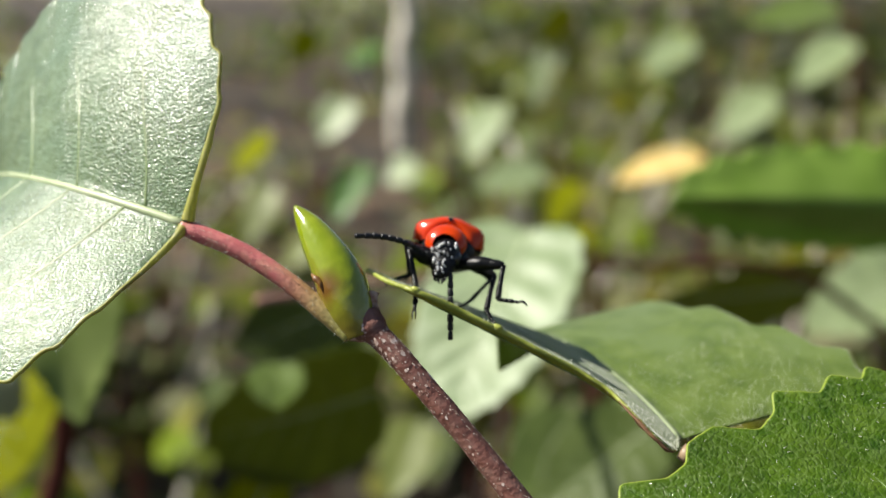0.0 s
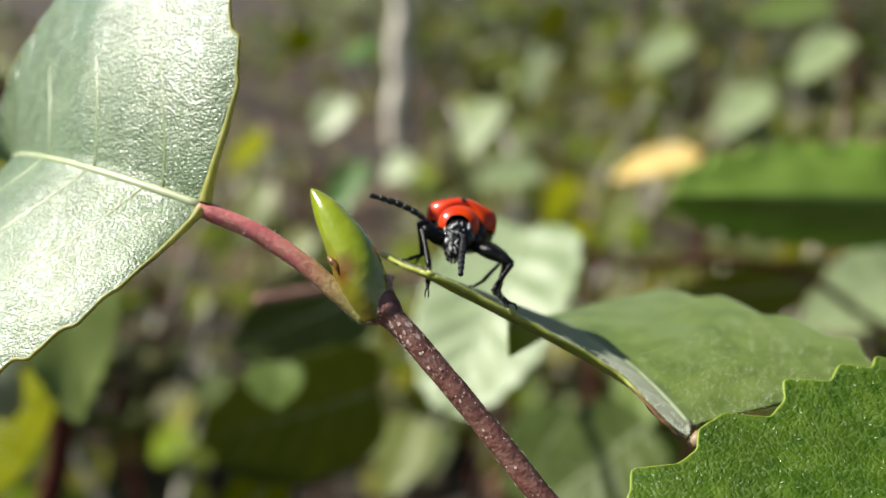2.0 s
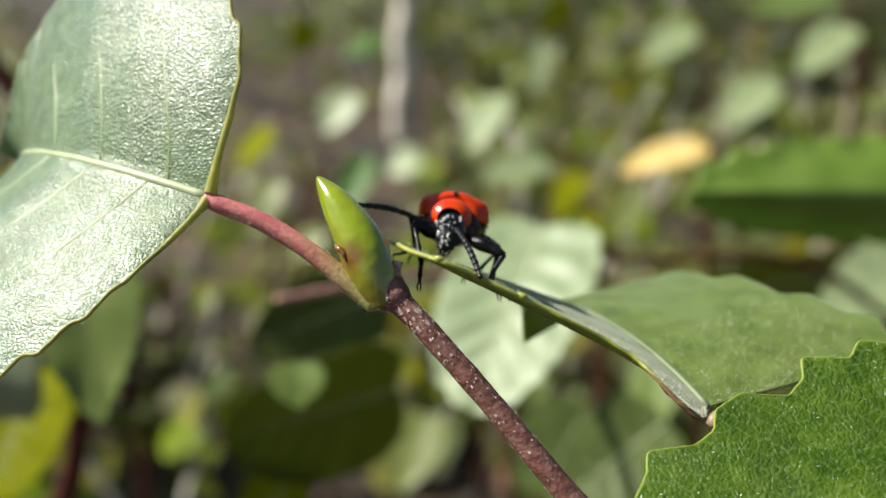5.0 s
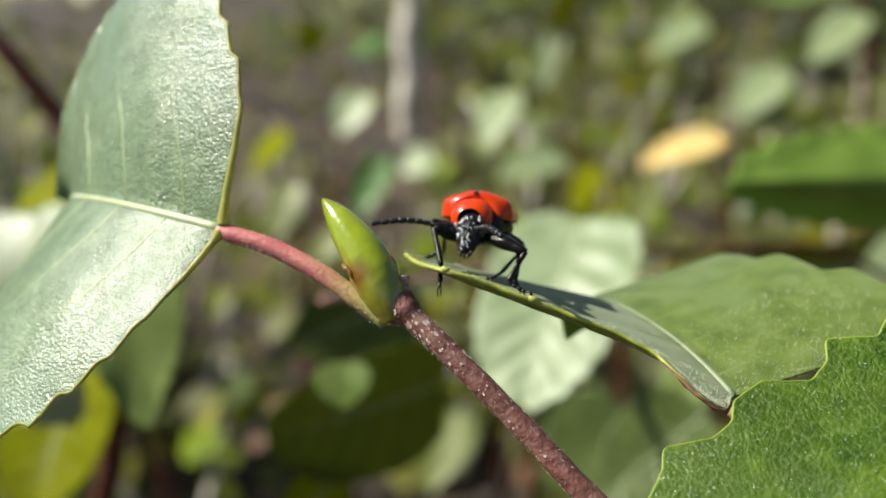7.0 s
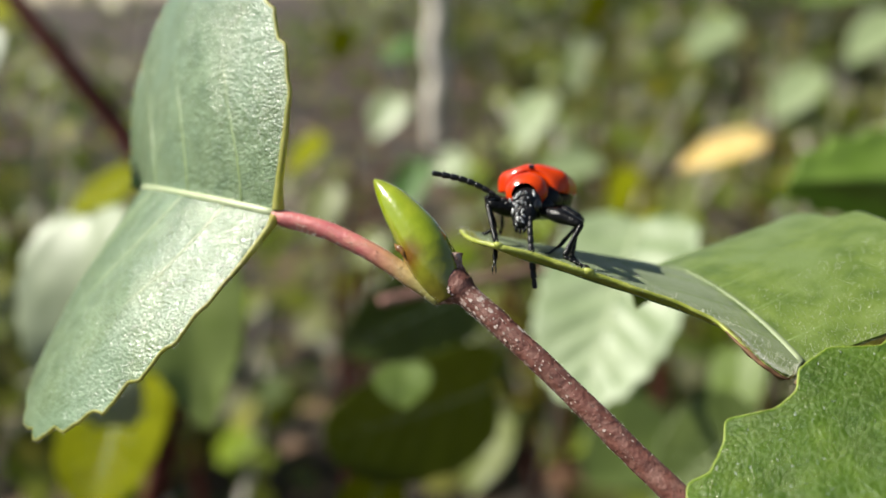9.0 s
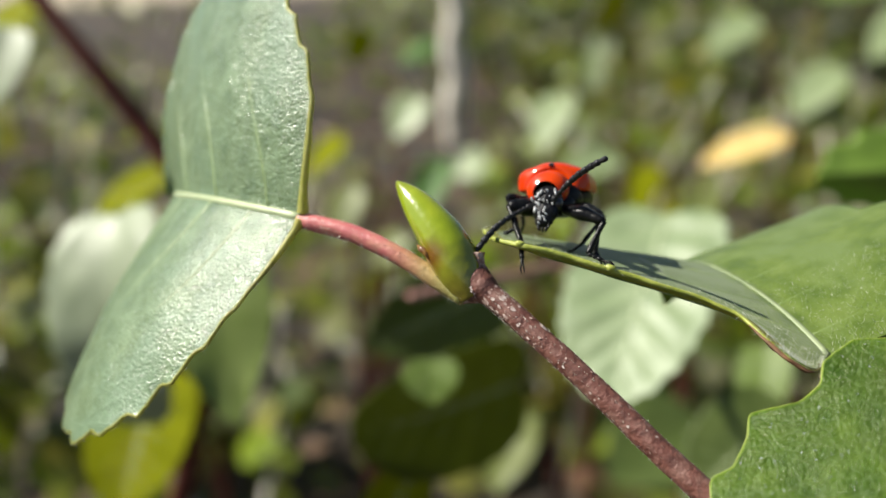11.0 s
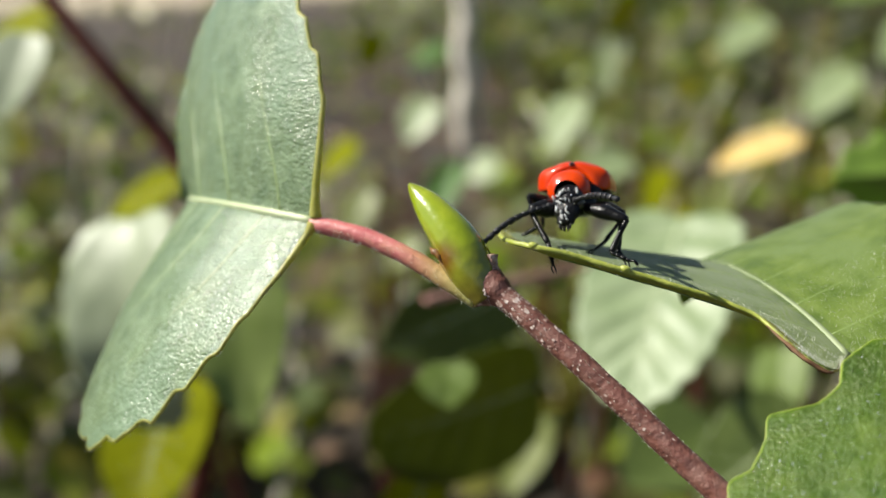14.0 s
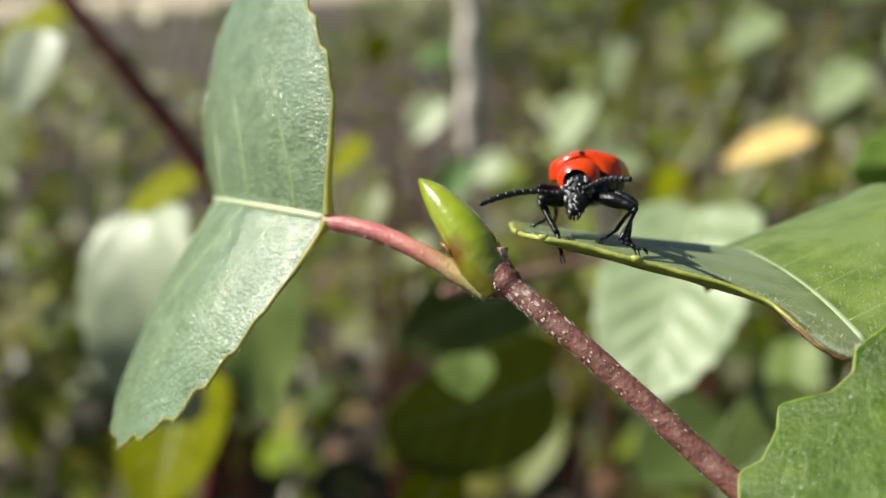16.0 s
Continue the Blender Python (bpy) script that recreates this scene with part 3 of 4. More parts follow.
    # the leaf under the beetle
    blade, edge, surface, rib = leaf_blade(
        "leaf", twig, LEAF_SOFT, mm(14.7, 65.3, -11.95), (-.3925, .7405, .549), (-.72, -.617, .313),
        ([(0, 0, .25), (.01, -1.6, 2.0), (.02, -1.4, 3.1), (.04, -.1, 4.0), (.055, 1.6, 4.4), (.07, 3.3, 4.8), (.11, 5.6, 7.9), (.15, 7.4, 11.0), (.2, 9.1, 14.0), (.26, 10.2, 15.9), (.33, 12.0, 16.7), (.45, 15.6, 16.0), (.6, 17.6, 13.6), (.8, 18.8, 8), (1, 19.6, .1)],
         [(0, 0, .3), (.3, 6, 14), (1, 19.6, .1)]),
        19.6, bend=1.5, bend_to=13.0, curl=6.0, loosen=(0, .65), folds=(-1.5, 33), teeth=(12, .2, .9), cut=(None, [(0, .3), (-.3, 4), (-.3, 9.5), (.1, 13.6), (.6, 16.2), (1.6, 16.3), (2.9, 17.4), (3.7, 15.6), (6.3, 15.6), (7.1, 13.9), (10.6, 14.5), (11.3, 13.0), (14.6, 14.2), (15.3, 12.9), (18.5, 14.3), (19.1, 11.0), (19.4, 6.0), (19.6, .1)]), roll=(.36, 0), margin=(MARGIN, .8, .74), thick=.26, rims=((0, RIM_OLIVE, [(0, .05), (.14, .05), (.22, .14), (.36, .19), (.46, .18), (.6, .15), (.75, .13), (.85, .04), (1, .04)]), (1, RIM, [(0, .12), (1, .1)])), quilt=.05, grid=(170, 26), veins=5, vein_size=.18, vein_mat=VEIN_DULL, side_mat=VEIN_GREEN, wave=.12, rise=(0, 0, 1), label="soft green downy birch leaf held flat")
    for u, size in ((.151, .3), (.262, .26)):
        bm = bmesh.new()
        blob(bm, (surface(0, u, 1.0, edge) + Vector((0, -.05, .12))) * MM, (size * 1.2 * MM, size * .8 * MM, size * .75 * MM), (0, 25, 0), 14, rough=.2)
        part("leaf_tooth", bm, RIM_OLIVE, blade, "swollen yellow-green tooth")
    bm = bmesh.new()
    tube(bm, [(surface(0, u, 1.0, edge) + Vector((-.05, -.12, -.05))) * MM for u in (.006, .014, .024, .036, .048, .06)], [(0, .00008), (.3, .00014), (.6, .00012), (1, .00004)], 8, 60, wobble=1.6)
    part("rusty_rim", bm, RUST, blade, "withered brown rim")
    hairs(blade, "down", [(surface(0, spaced(i, 170), f, edge) * MM, Vector((-.1, -.3, .8))) for i in range(6, 110) for f in (1.0, .97, .9, .8, .6, .4)], 1800, .0006, 9)
    hairs(blade, "down", [(surface(1, spaced(rnd.uniform(2, 95), 170), rnd.uniform(.03, .85), edge) * MM, Vector((-.3, -.2, .8))) for k in range(4000)], 3600, .00045, 10, .7, .000016)
    bm = bmesh.new()
    tube(bm, [rel(14.3, 62.8, -12.1), rel(17.5, 62.2, -14.5), rel(19.5, 61.5, -19), rel(16.5, 59.2, -30.5)], [(0, .0005), (1, .0006)], 12, 30)
    part("petiole", bm, PALE_BASE, blade, "pale pinkish petiole")

    # the fresh leaf in front
    outline = [(0, 0, .3), (.012, .3, 7.6), (.03, 1.2, 12), (.06, 3.5, 14.3), (.16, 9.8, 14.9), (.28, 15, 15.1), (.42, 20.5, 14.8), (.6, 26, 11), (.8, 31.5, 5), (1, 36.5, .1)]
    blade, edge, surface, rib = leaf_blade(
        "leaf", twig, LEAF_FRESH, mm(36.6, 56.55, -15.3), (-.865, -.365, -.339), (-.5, .67, .54), (outline, outline),
        36.5, bend=.15, folds=(3, 4), cut=([(0, .3), (.3, 8), (1.2, 12.6), (3.0, 15.3), (4.0, 14.6), (5.5, 15.9), (7.0, 15.1), (9.4, 16.7), (10.3, 15.5), (11.9, 15.0), (14.1, 16.6), (16.2, 16.4), (17.2, 15.3), (18.7, 15.1), (21.2, 16.3), (22.1, 15.1), (23.8, 14.05), (25.1, 14.3), (26.2, 12.5), (28.2, 11.0), (30.5, 10.6), (31.6, 8), (33.4, 6), (35.2, 3), (36.5, .1)], None), teeth=(10.8, 2.4, 2.4), quilt=.12, grid=(260, 24), veins=7, vein_size=.26, side_size=.45, rise=(0, -.6, .76), rims=((0, RIM_GREEN, [(0, .11), (1, .1)]),), phase=(.28, .37), label="fresh green birch leaf with coarse teeth", vein_mat=VEIN_PALE)
    hairs(blade, "down", [(surface(h, spaced(rnd.uniform(4, 250), 260), rnd.uniform(.03, 1), edge) * MM + Vector((0, -.00007, .00008)), Vector((-.3, -.5, .7))) for h in (0, 1) for k in range(2500)], 1600, .00026, 12, .9, .00002)
    bm = bmesh.new()
    tube(bm, [rel(36.3, 56.7, -14.2), rel(38, 58, -25), rel(24, 62, -60)], [(0, .0005), (1, .0006)], 12, 30)
    part("petiole", bm, PETIOLE, blade)
    return twig


def hairs(parent, name, lines, count, length, seed, spread_=.5, r=.000012):
    """Fine pale hairs standing off lines of (point, outward)."""
    rnd = random.Random(seed)
    verts, faces = [], []
    for k in range(count):
        p, out = rnd.choice(lines)
        d = (out + Vector((rnd.gauss(0, spread_), rnd.gauss(0, spread_), rnd.gauss(0, spread_)))).normalized()
        le = length * rnd.uniform(.4, 1.0)
        s1 = d.orthogonal().normalized() * r
        s2 = d.cross(s1)
        tip = p + d * le + Vector((rnd.gauss(0, .3), rnd.gauss(0, .3), rnd.gauss(0, .3))) * le * .4
        k0 = len(verts)
        verts.extend((p + s1, p - s1 * .5 + s2 * .8, p - s1 * .5 - s2 * .8, tip))
        faces.extend(((k0, k0 + 1, k0 + 3), (k0 + 1, k0 + 2, k0 + 3), (k0 + 2, k0, k0 + 3)))
    me = bpy.data.meshes.new(name)
    me.from_pydata(verts, [], faces)
    me.materials.append(HAIR)
    ob = new(name, me)
    ob.parent = parent
    return tagged(ob, "fine pale hairs", kind="stuff")


VEIN_DOT = material("corky dot", [(.3, .19, .16), (.45, .33, .28), (.7, .62, .57)], rough=.6, scale=1500)
VEIN_PALE = material("pale green vein", [(.24, .34, .12), (.33, .42, .2)], rough=.5, scale=900)
VEIN_GREEN = material("green vein", [(.17, .25, .07), (.24, .31, .11)], rough=.45, scale=900)
twig = birch_twig()

# ---- the scarlet beetle ----
BODY = Vector((0.5, 69.0, -1.0))            # middle of its body in the twig's space, in millimetres


def b(x, y, z):
    return (Vector((x, y, z)) - BODY) * MM


def leg(parent, joints, thick, claws=True, label="", slim=1.0):
    """Femur with tibia, tarsus and claws under it."""
    hip, knee, ankle, toe = [b(*j) for j in joints]
    t = thick * MM
    bm = bmesh.new()
    tube(bm, [hip, hip.lerp(knee, .5) + Vector((0, 0, .0001)), knee], [(0, t * .8), (.45, t * 1.15), (.85, t * .8), (1, t * .55)], 12, 20)
    femur = part("leg", bm, BLACK, parent)
    t *= slim
    bm = bmesh.new()
    tube(bm, [knee, knee.lerp(ankle, .5) + Vector((0, -.00004, .00004)), ankle], [(0, t * .5), (.5, t * .45), (.85, t * .55), (1, t * .5)], 10, 16)
    part("tibia", bm, BLACK, femur)
    bm = bmesh.new()
    for k in range(4):
        p = ankle.lerp(toe, (k + .5) / 4.4)
        z = t * (.5, .48, .5, .34)[k]
        d = (toe - ankle)
        rot = d.to_track_quat("Y", "Z").to_euler()
        blob(bm, p, (z, d.length / 5.6, z * .8), [math.degrees(a) for a in rot], 10)
    part("tarsus", bm, BLACK, femur)
    if claws:
        d = (toe - ankle).normalized()
        s = d.cross(Vector((0, 0, 1))).normalized()
        bm = bmesh.new()
        for sg in (-1, 1):
            tube(bm, [toe - d * .0002, toe + d * .00012 + s * sg * .0001 + Vector((0, 0, .0001)), toe + d * .00028 + s * sg * .0001 + Vector((0, 0, -.00005)), toe + d * .0003 + s * sg * .00008 + Vector((0, 0, -.00022))],
                 [(0, t * .2), (.5, t * .15), (1, t * .04)], 6, 12)
        part("claws", bm, BLACK, femur)
    return femur


def antenna(parent, where, bow):
    """Eleven beads along +y from the head; the first carries the others."""
    y = 0.0
    first = None
    for k in range(11):
        lk = (.42, .3, .42, .45, .5, .52, .54, .54, .54, .52, .62)[k]
        r = (.2, .14, .14, .16, .18, .19, .2, .2, .2, .19, .16)[k]
        f = (y + lk / 2) / 5.4
        bm = bmesh.new()
        ends = [Vector((bow[0] * math.sin(math.pi * q / 5.4), q, bow[1] * math.sin(math.pi * q / 5.4))) * MM for q in (y - .02, y + lk * .5, y + lk)]
        tube(bm, ends, [(0, r * .62 * MM), (.2, r * .92 * MM), (.55, r * 1.05 * MM), (.86, r * 1.08 * MM), (1, r * (.5 if k == 10 else .78) * MM)], 12, 10)
        if first is None:
            first = part("antenna", bm, GREYISH, parent, "beaded dark grey antenna")
        else:
            part("antenna_segment", bm, GREYISH, first)
        y += lk
    first.matrix_basis = Matrix.Translation(where)
    return first


def wing_case(parent, side):
    """One half of the domed scarlet back."""
    bm = bmesh.new()
    nu, nv = 44, 24
    rows_ = []
    for i in range(nu + 1):
        a = i / nu
        y = -1.3 + 5.3 * a
        open_ = math.sqrt(max(0.0, 1 - (1 - min(1, a / .22)) ** 2)) * .56 + .44
        hw, top = 2.38 * open_, 1.78 * (open_ * .5 + .5)
        if a > .6:
            hw *= math.sqrt(max(0.0, 1 - ((a - .6) / .4) ** 2.3))
        if a > .5:
            top *= math.sqrt(max(0.0, 1 - ((a - .5) / .52) ** 2.2)) ** 1.0
        row = []
        for j in range(nv + 1):
            th = j / nv * radians(94)
            x = hw * math.sin(min(th, math.pi / 2)) ** .92 * (1 - .1 * max(0, th - math.pi / 2))
            z = top * (abs(math.cos(th)) ** .9) * (1 if th < math.pi / 2 else -1.0)
            bump = .09 * math.exp(-((a - .13) / .07) ** 2 - ((th - 1.05) / .36) ** 2)
            dent = -.05 * math.exp(-((a - .17) / .08) ** 2 - ((th - .55) / .25) ** 2)
            groove = -.05 * math.exp(-(th / .05) ** 2)
            k = 1 + bump + dent
            row.append(bm.verts.new(Vector((side * x * k, y - .3 * bump, z * k + groove)) * MM))
        rows_.append(row)
    for p, q in zip(rows_, rows_[1:]):
        for j in range(nv):
            f = (p[j], q[j], q[j + 1], p[j + 1])
            bm.faces.new(f if side < 0 else f[::-1])
    bmesh.ops.remove_doubles(bm, verts=bm.verts, dist=1e-7)
    ob = part("wing_case", smooth(bm), RED, parent, "glossy scarlet wing case")
    s = ob.modifiers.new("thickness", "SOLIDIFY")
    s.thickness, s.offset = .00012, -1.0
    return ob


def beetle():
    bug = thing("scarlet_beetle", twig_pose(0) @ Matrix.Translation(BODY * MM), "glossy scarlet beetle with black head and legs, standing on leaf edge", "beetle")
    # trunk space: x right, y back along the body, tilted head-down and leaning
    lean = Matrix.Translation(Vector((-.36, 0.75, 1.46)) * MM) @ pose(0, 0, 0, -5, 9, -4)
    for side in (-1, 1):
        wing_case(bug, side).matrix_basis = lean
    bm = bmesh.new()
    blob(bm, Vector((0, 1.2, -.45)) * MM, (.00222, .0028, .0014), rough=.05)
    blob(bm, Vector((.1, -.75, -.6)) * MM, (.0019, .0015, .0013), rough=.05)
    blob(bm, Vector((0, -1.5, -1.05)) * MM, (.0017, .0011, .0009), rough=.05)
    part("abdomen", bm, BLACK, bug, "black underside").matrix_basis = lean
    bm = bmesh.new()
    blob(bm, Vector((0, -1.12, 1.5)) * MM, (.0002, .0003, .00014))
    part("scutellum", bm, EYE_BLACK, bug, "small black triangular plate").matrix_basis = lean
    # pronotum: a red collar, open in front
    bm = bmesh.new()
    rings = []
    for i in range(15):
        a = i / 14
        y = -.85 - 2.1 * a
        r = (1.34, 1.3, 1.22, 1.15, 1.12, 1.14, 1.18, 1.22, 1.25, 1.26, 1.25, 1.21, 1.13, .98, .74)[i]
        rings.append([bm.verts.new(Vector((r * 1.08 * math.sin(t), y, .14 - .5 * a + r * .98 * math.cos(t) * (1 if math.cos(t) > 0 else .8))) * MM)
                      for t in [2 * math.pi * k / 36 for k in range(36)]])
    for p, q in zip(rings, rings[1:]):
        for k in range(36):
            bm.faces.new((p[k], p[(k + 1) % 36], q[(k + 1) % 36], q[k]))
    part("pronotum", smooth(bm), RED, bug, "smooth scarlet collar behind the head").matrix_basis = lean
    # head
    bm = bmesh.new()
    blob(bm, b(.0, 66.95, -.16), (.00094, .00095, .00092), rough=.05)
    blob(bm, b(-.2, 66.4, -.8), (.00084, .00058, .0008), (-22, 0, 0), rough=.12)
    blob(bm, b(-.34, 66.1, -1.35), (.0006, .00042, .00044), (-22, 0, 0), rough=.15)
    head = part("head", bm, BLACK_ROUGH, bug, "wrinkled glossy black head")
    for x, y, z in ((-.72, 66.6, -.35), (.62, 66.5, -.45)):
        bm = bmesh.new()
        blob(bm, b(x, y, z), (.00036, .00034, .00046), rough=.02)
        part("eye", bm, EYE_BLACK, head)
    # pale ridges: white glints of the black head put into colour and shape
    rnd = random.Random(4)
    for k in range(28):
        z = .7 - 2.0 * (k / 28) ** 1.5
        x = -.1 - .25 * (k / 28) + (-1) ** k * rnd.uniform(.05, .95) * (1 - .55 * k / 28)
        bm = bmesh.new()
        blob(bm, b(x, (66.0 + .2 * z if z > 0 else 66.02 + .29 * z) + .45 * (x + .2) ** 2, z - .24), (rnd.uniform(.00005, .0001), .00009, rnd.uniform(.0001, .0002)), (20, 70 * (x + .2) + rnd.uniform(-60, 60), 0), 8, rough=.3)
        part("head_glint", bm, GLINT_PALE, head)
    for x, z, tip in ((-.74, -1.55, -.64), (-.08, -1.55, -.16), (-.5, -1.68, -.46), (-.26, -1.68, -.28)):
        bm = bmesh.new()
        tube(bm, [b(x, 65.95, z), b(x * .98, 65.75, z - .2), b(tip, 65.7, z - .38)], [(0, .00011), (.6, .00009), (1, .00004)], 8, 10)
        part("mouthpart", bm, BLACK, head)
    # legs, in pairs from front to back
    left = leg(bug, ((-.6, 67.2, -.75), (-2.35, 66.2, .1), (-1.85, 64.6, -2.3), (-1.95, 63.5, -3.7)), .52, slim=.68)
    front = leg(bug, ((.9, 67.0, -.9), (3.35, 65.7, -2.0), (2.15, 64.9, -3.75), (3.35, 64.5, -4.5)), .42, slim=.85)
    middle = leg(bug, ((-1.0, 68.6, -.7), (-2.6, 67.4, .55), (-2.3, 67.0, -1.5), (-3.6, 67.3, -1.95)), .36)
    leg(bug, ((1.4, 68.2, -.9), (3.1, 67.2, -1.6), (2.5, 65.5, -3.7), (2.9, 64.9, -4.45)), .36)
    leg(bug, ((-1.2, 70.2, -.7), (-2.3, 70.4, -.3), (-2.5, 70.6, -1.5), (-2.9, 70.8, -2.2)), .26)
    leg(bug, ((1.6, 70.2, -.9), (3.0, 69.6, -1.9), (1.6, 67.5, -3.2), (.9, 66.4, -3.55)), .26)
    return bug, left, front, middle, antenna(bug, b(-1.0, 66.45, -0.3), (0, .45)), antenna(bug, b(.3, 66.35, -.28), (0, .3))


# near-white colour paints the glints on the head
GLINT_PALE = material("pale head glint", [(.3, .3, .31), (.65, .65, .65), (.92, .92, .92)], rough=.3, scale=3200, bump=.4, bump_scale=5000, coat=1.0, coat_rough=.2)
bug, left_leg, front_leg, middle_leg, antenna_a, antenna_b = beetle()


# ---- the ground and what stands on it ----
def ground():
    bm = bmesh.new()
    # fine near the shrubs, coarse to the horizon
    xs = [-900, -300, -100, -30, -12] + [-6 + .2 * k for k in range(61)] + [12, 30, 100, 300, 900]
    ys = [-900, -300, -100, -30, -8] + [-2 + .2 * k for k in range(61)] + [14, 25, 60, 200, 900]
    grid_ = [[bm.verts.new((x, y, (.05 * noise.noise(Vector((x, y, 0)) * .9) + .025 * noise.noise(Vector((x, y, 5)) * 3.1)) * (1 if abs(x) < 7 and -3 < y < 11 else 0) - .02)) for x in xs] for y in ys]
    for p, q in zip(grid_, grid_[1:]):
        for k in range(len(xs) - 1):
            bm.faces.new((p[k], p[k + 1], q[k + 1], q[k]))
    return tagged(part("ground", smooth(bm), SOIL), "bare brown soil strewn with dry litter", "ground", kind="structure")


ground()


def simple_leaf(verts, faces, base, tip, face, width, fold=.2, n=6):
    """Adds one pointed leaf of 2 n quads to the lists."""
    base, tip = Vector(base), Vector(tip)
    d = tip - base
    s = d.cross(Vector(face)).normalized()
    up = s.cross(d).normalized()
    k0 = len(verts)
    for i in range(n + 1):
        f = i / n
        w = width * .5 * math.sin(math.pi * f ** .75) ** .8 if 0 < f < 1 else width * .01
        mid = base + d * f - up * (d.length * .15 * f * f)
        verts.extend((mid - s * w + up * w * fold, mid, mid + s * w + up * w * fold))
    for i in range(n):
        a = k0 + 3 * i
        faces.extend(((a, a + 1, a + 4, a + 3), (a + 1, a + 2, a + 5, a + 4)))


def back_leaf(parent, m, base, tip, face, width, mat, label="", veins=6, fold=(8, 8), bend=.4, broad=False, quilt=.012):
    """A toothed leaf between two points of the place, under a thing that stands at m."""
    inv = m.inverted()
    base, tip = inv @ Vector(base), inv @ Vector(tip)
    d = tip - base
    face = inv.to_3x3() @ Vector(face)
    s = face.cross(d).normalized()
    L = d.length / MM
    w = width / MM / 2
    out = [(0, 0, .02 * w), (.02, .01 * L, .45 * w), (.07, .1 * L, .82 * w), (.2, .32 * L, w), (.36, .52 * L, .93 * w), (.54, .7 * L, .7 * w), (.76, .86 * L, .36 * w), (1, L, .01 * w)]
    if broad:
        out = [(0, 0, .02 * w), (.02, -.03 * L, .45 * w), (.07, .06 * L, .82 * w), (.2, .28 * L, w), (.36, .54 * L, .98 * w), (.54, .76 * L, .8 * w), (.76, .92 * L, .46 * w), (1, L, .01 * w)]
    return leaf_blade("leaf", parent, mat, base / MM, d, s, (out, out), L, bend=bend * 30 / L, folds=fold, teeth=(11, .03 * L, .03 * L), quilt=quilt * L,
                      grid=(66, 8), thick=.25, veins=veins, vein_size=.007 * L, wave=.02 * L, rise=face, label=label)[0]


def stalk(parent, m, pts, r0, r1, mat, label="", name="stem", steps=40):
    bm = bmesh.new()
    inv = m.inverted()
    tube(bm, [inv @ Vector(p) for p in pts], [(0, r0), (1, r1)], 10, steps, wobble=.1)
    return part(name, bm, mat, parent, label)


def branch_left():
    m = pose(-.12, .34, 0)
    t = thing("birch_sapling", m, "dark red sapling stem with large soft birch leaves", "sapling")
    stalk(t, m, [(-0.1384, 0.2460, 0.5294), (-0.1072, 0.2261, 0.4937), (-0.0860, 0.2187, 0.4661), (-0.0777, 0.2144, 0.4501), (-0.0783, 0.2136, 0.4278), (-0.0910, 0.2289, 0.3885), (-0.1173, 0.2538, 0.2879), (-.12, .34, -.03)], .0021, .003, RED_STEM, "dark red woody stem", steps=80)
    back_leaf(t, m, (-0.0840, 0.1855, 0.4584), (-0.0881, 0.1526, 0.4320), (-.32, -.72, .6), .0235, LEAF_SHEEN, "grey-green leaf with a light sheen", bend=2.6, broad=True, veins=0, quilt=.004)
    back_leaf(t, m, (-0.0603, 0.1632, 0.4601), (-0.0569, 0.1476, 0.4328), (.05, -.95, .3), .0165, LEAF_HANG, "hanging soft green leaf", veins=0)
    back_leaf(t, m, (-0.0844, 0.1964, 0.4217), (-0.0866, 0.1719, 0.4073), (0, -.9, .4), .02, LEAF_LIME, "yellow-green leaf with sunlight in its colour", broad=True)
    back_leaf(t, m, (-0.0900, 0.2366, 0.4555), (-0.1071, 0.2300, 0.4503), (-.5, -.45, .75), .016, LEAF_LIME, "yellow-green leaf with sunlight in its colour")
    back_leaf(t, m, (-0.1111, 0.2318, 0.4959), (-0.1290, 0.2239, 0.4880), (-.5, -.45, .75), .019, LEAF_LIME, "yellow-green leaf with sunlight in its colour")
    back_leaf(t, m, (-0.1087, 0.2094, 0.4923), (-0.114, 0.1999, 0.4774), (-.1, -.8, .5), .013, LEAF_SHEEN, "pale grey-green leaf", veins=0)
    back_leaf(t, m, (-0.1974, 0.3523, 0.4625), (-0.1825, 0.3370, 0.4441), (-.3, -.7, .6), .024, LEAF_OLIVE)
    back_leaf(t, m, (-0.2320, 0.3965, 0.4342), (-0.2212, 0.3887, 0.4050), (-.1, -.8, .5), .026, LEAF_OLIVE)
    return t


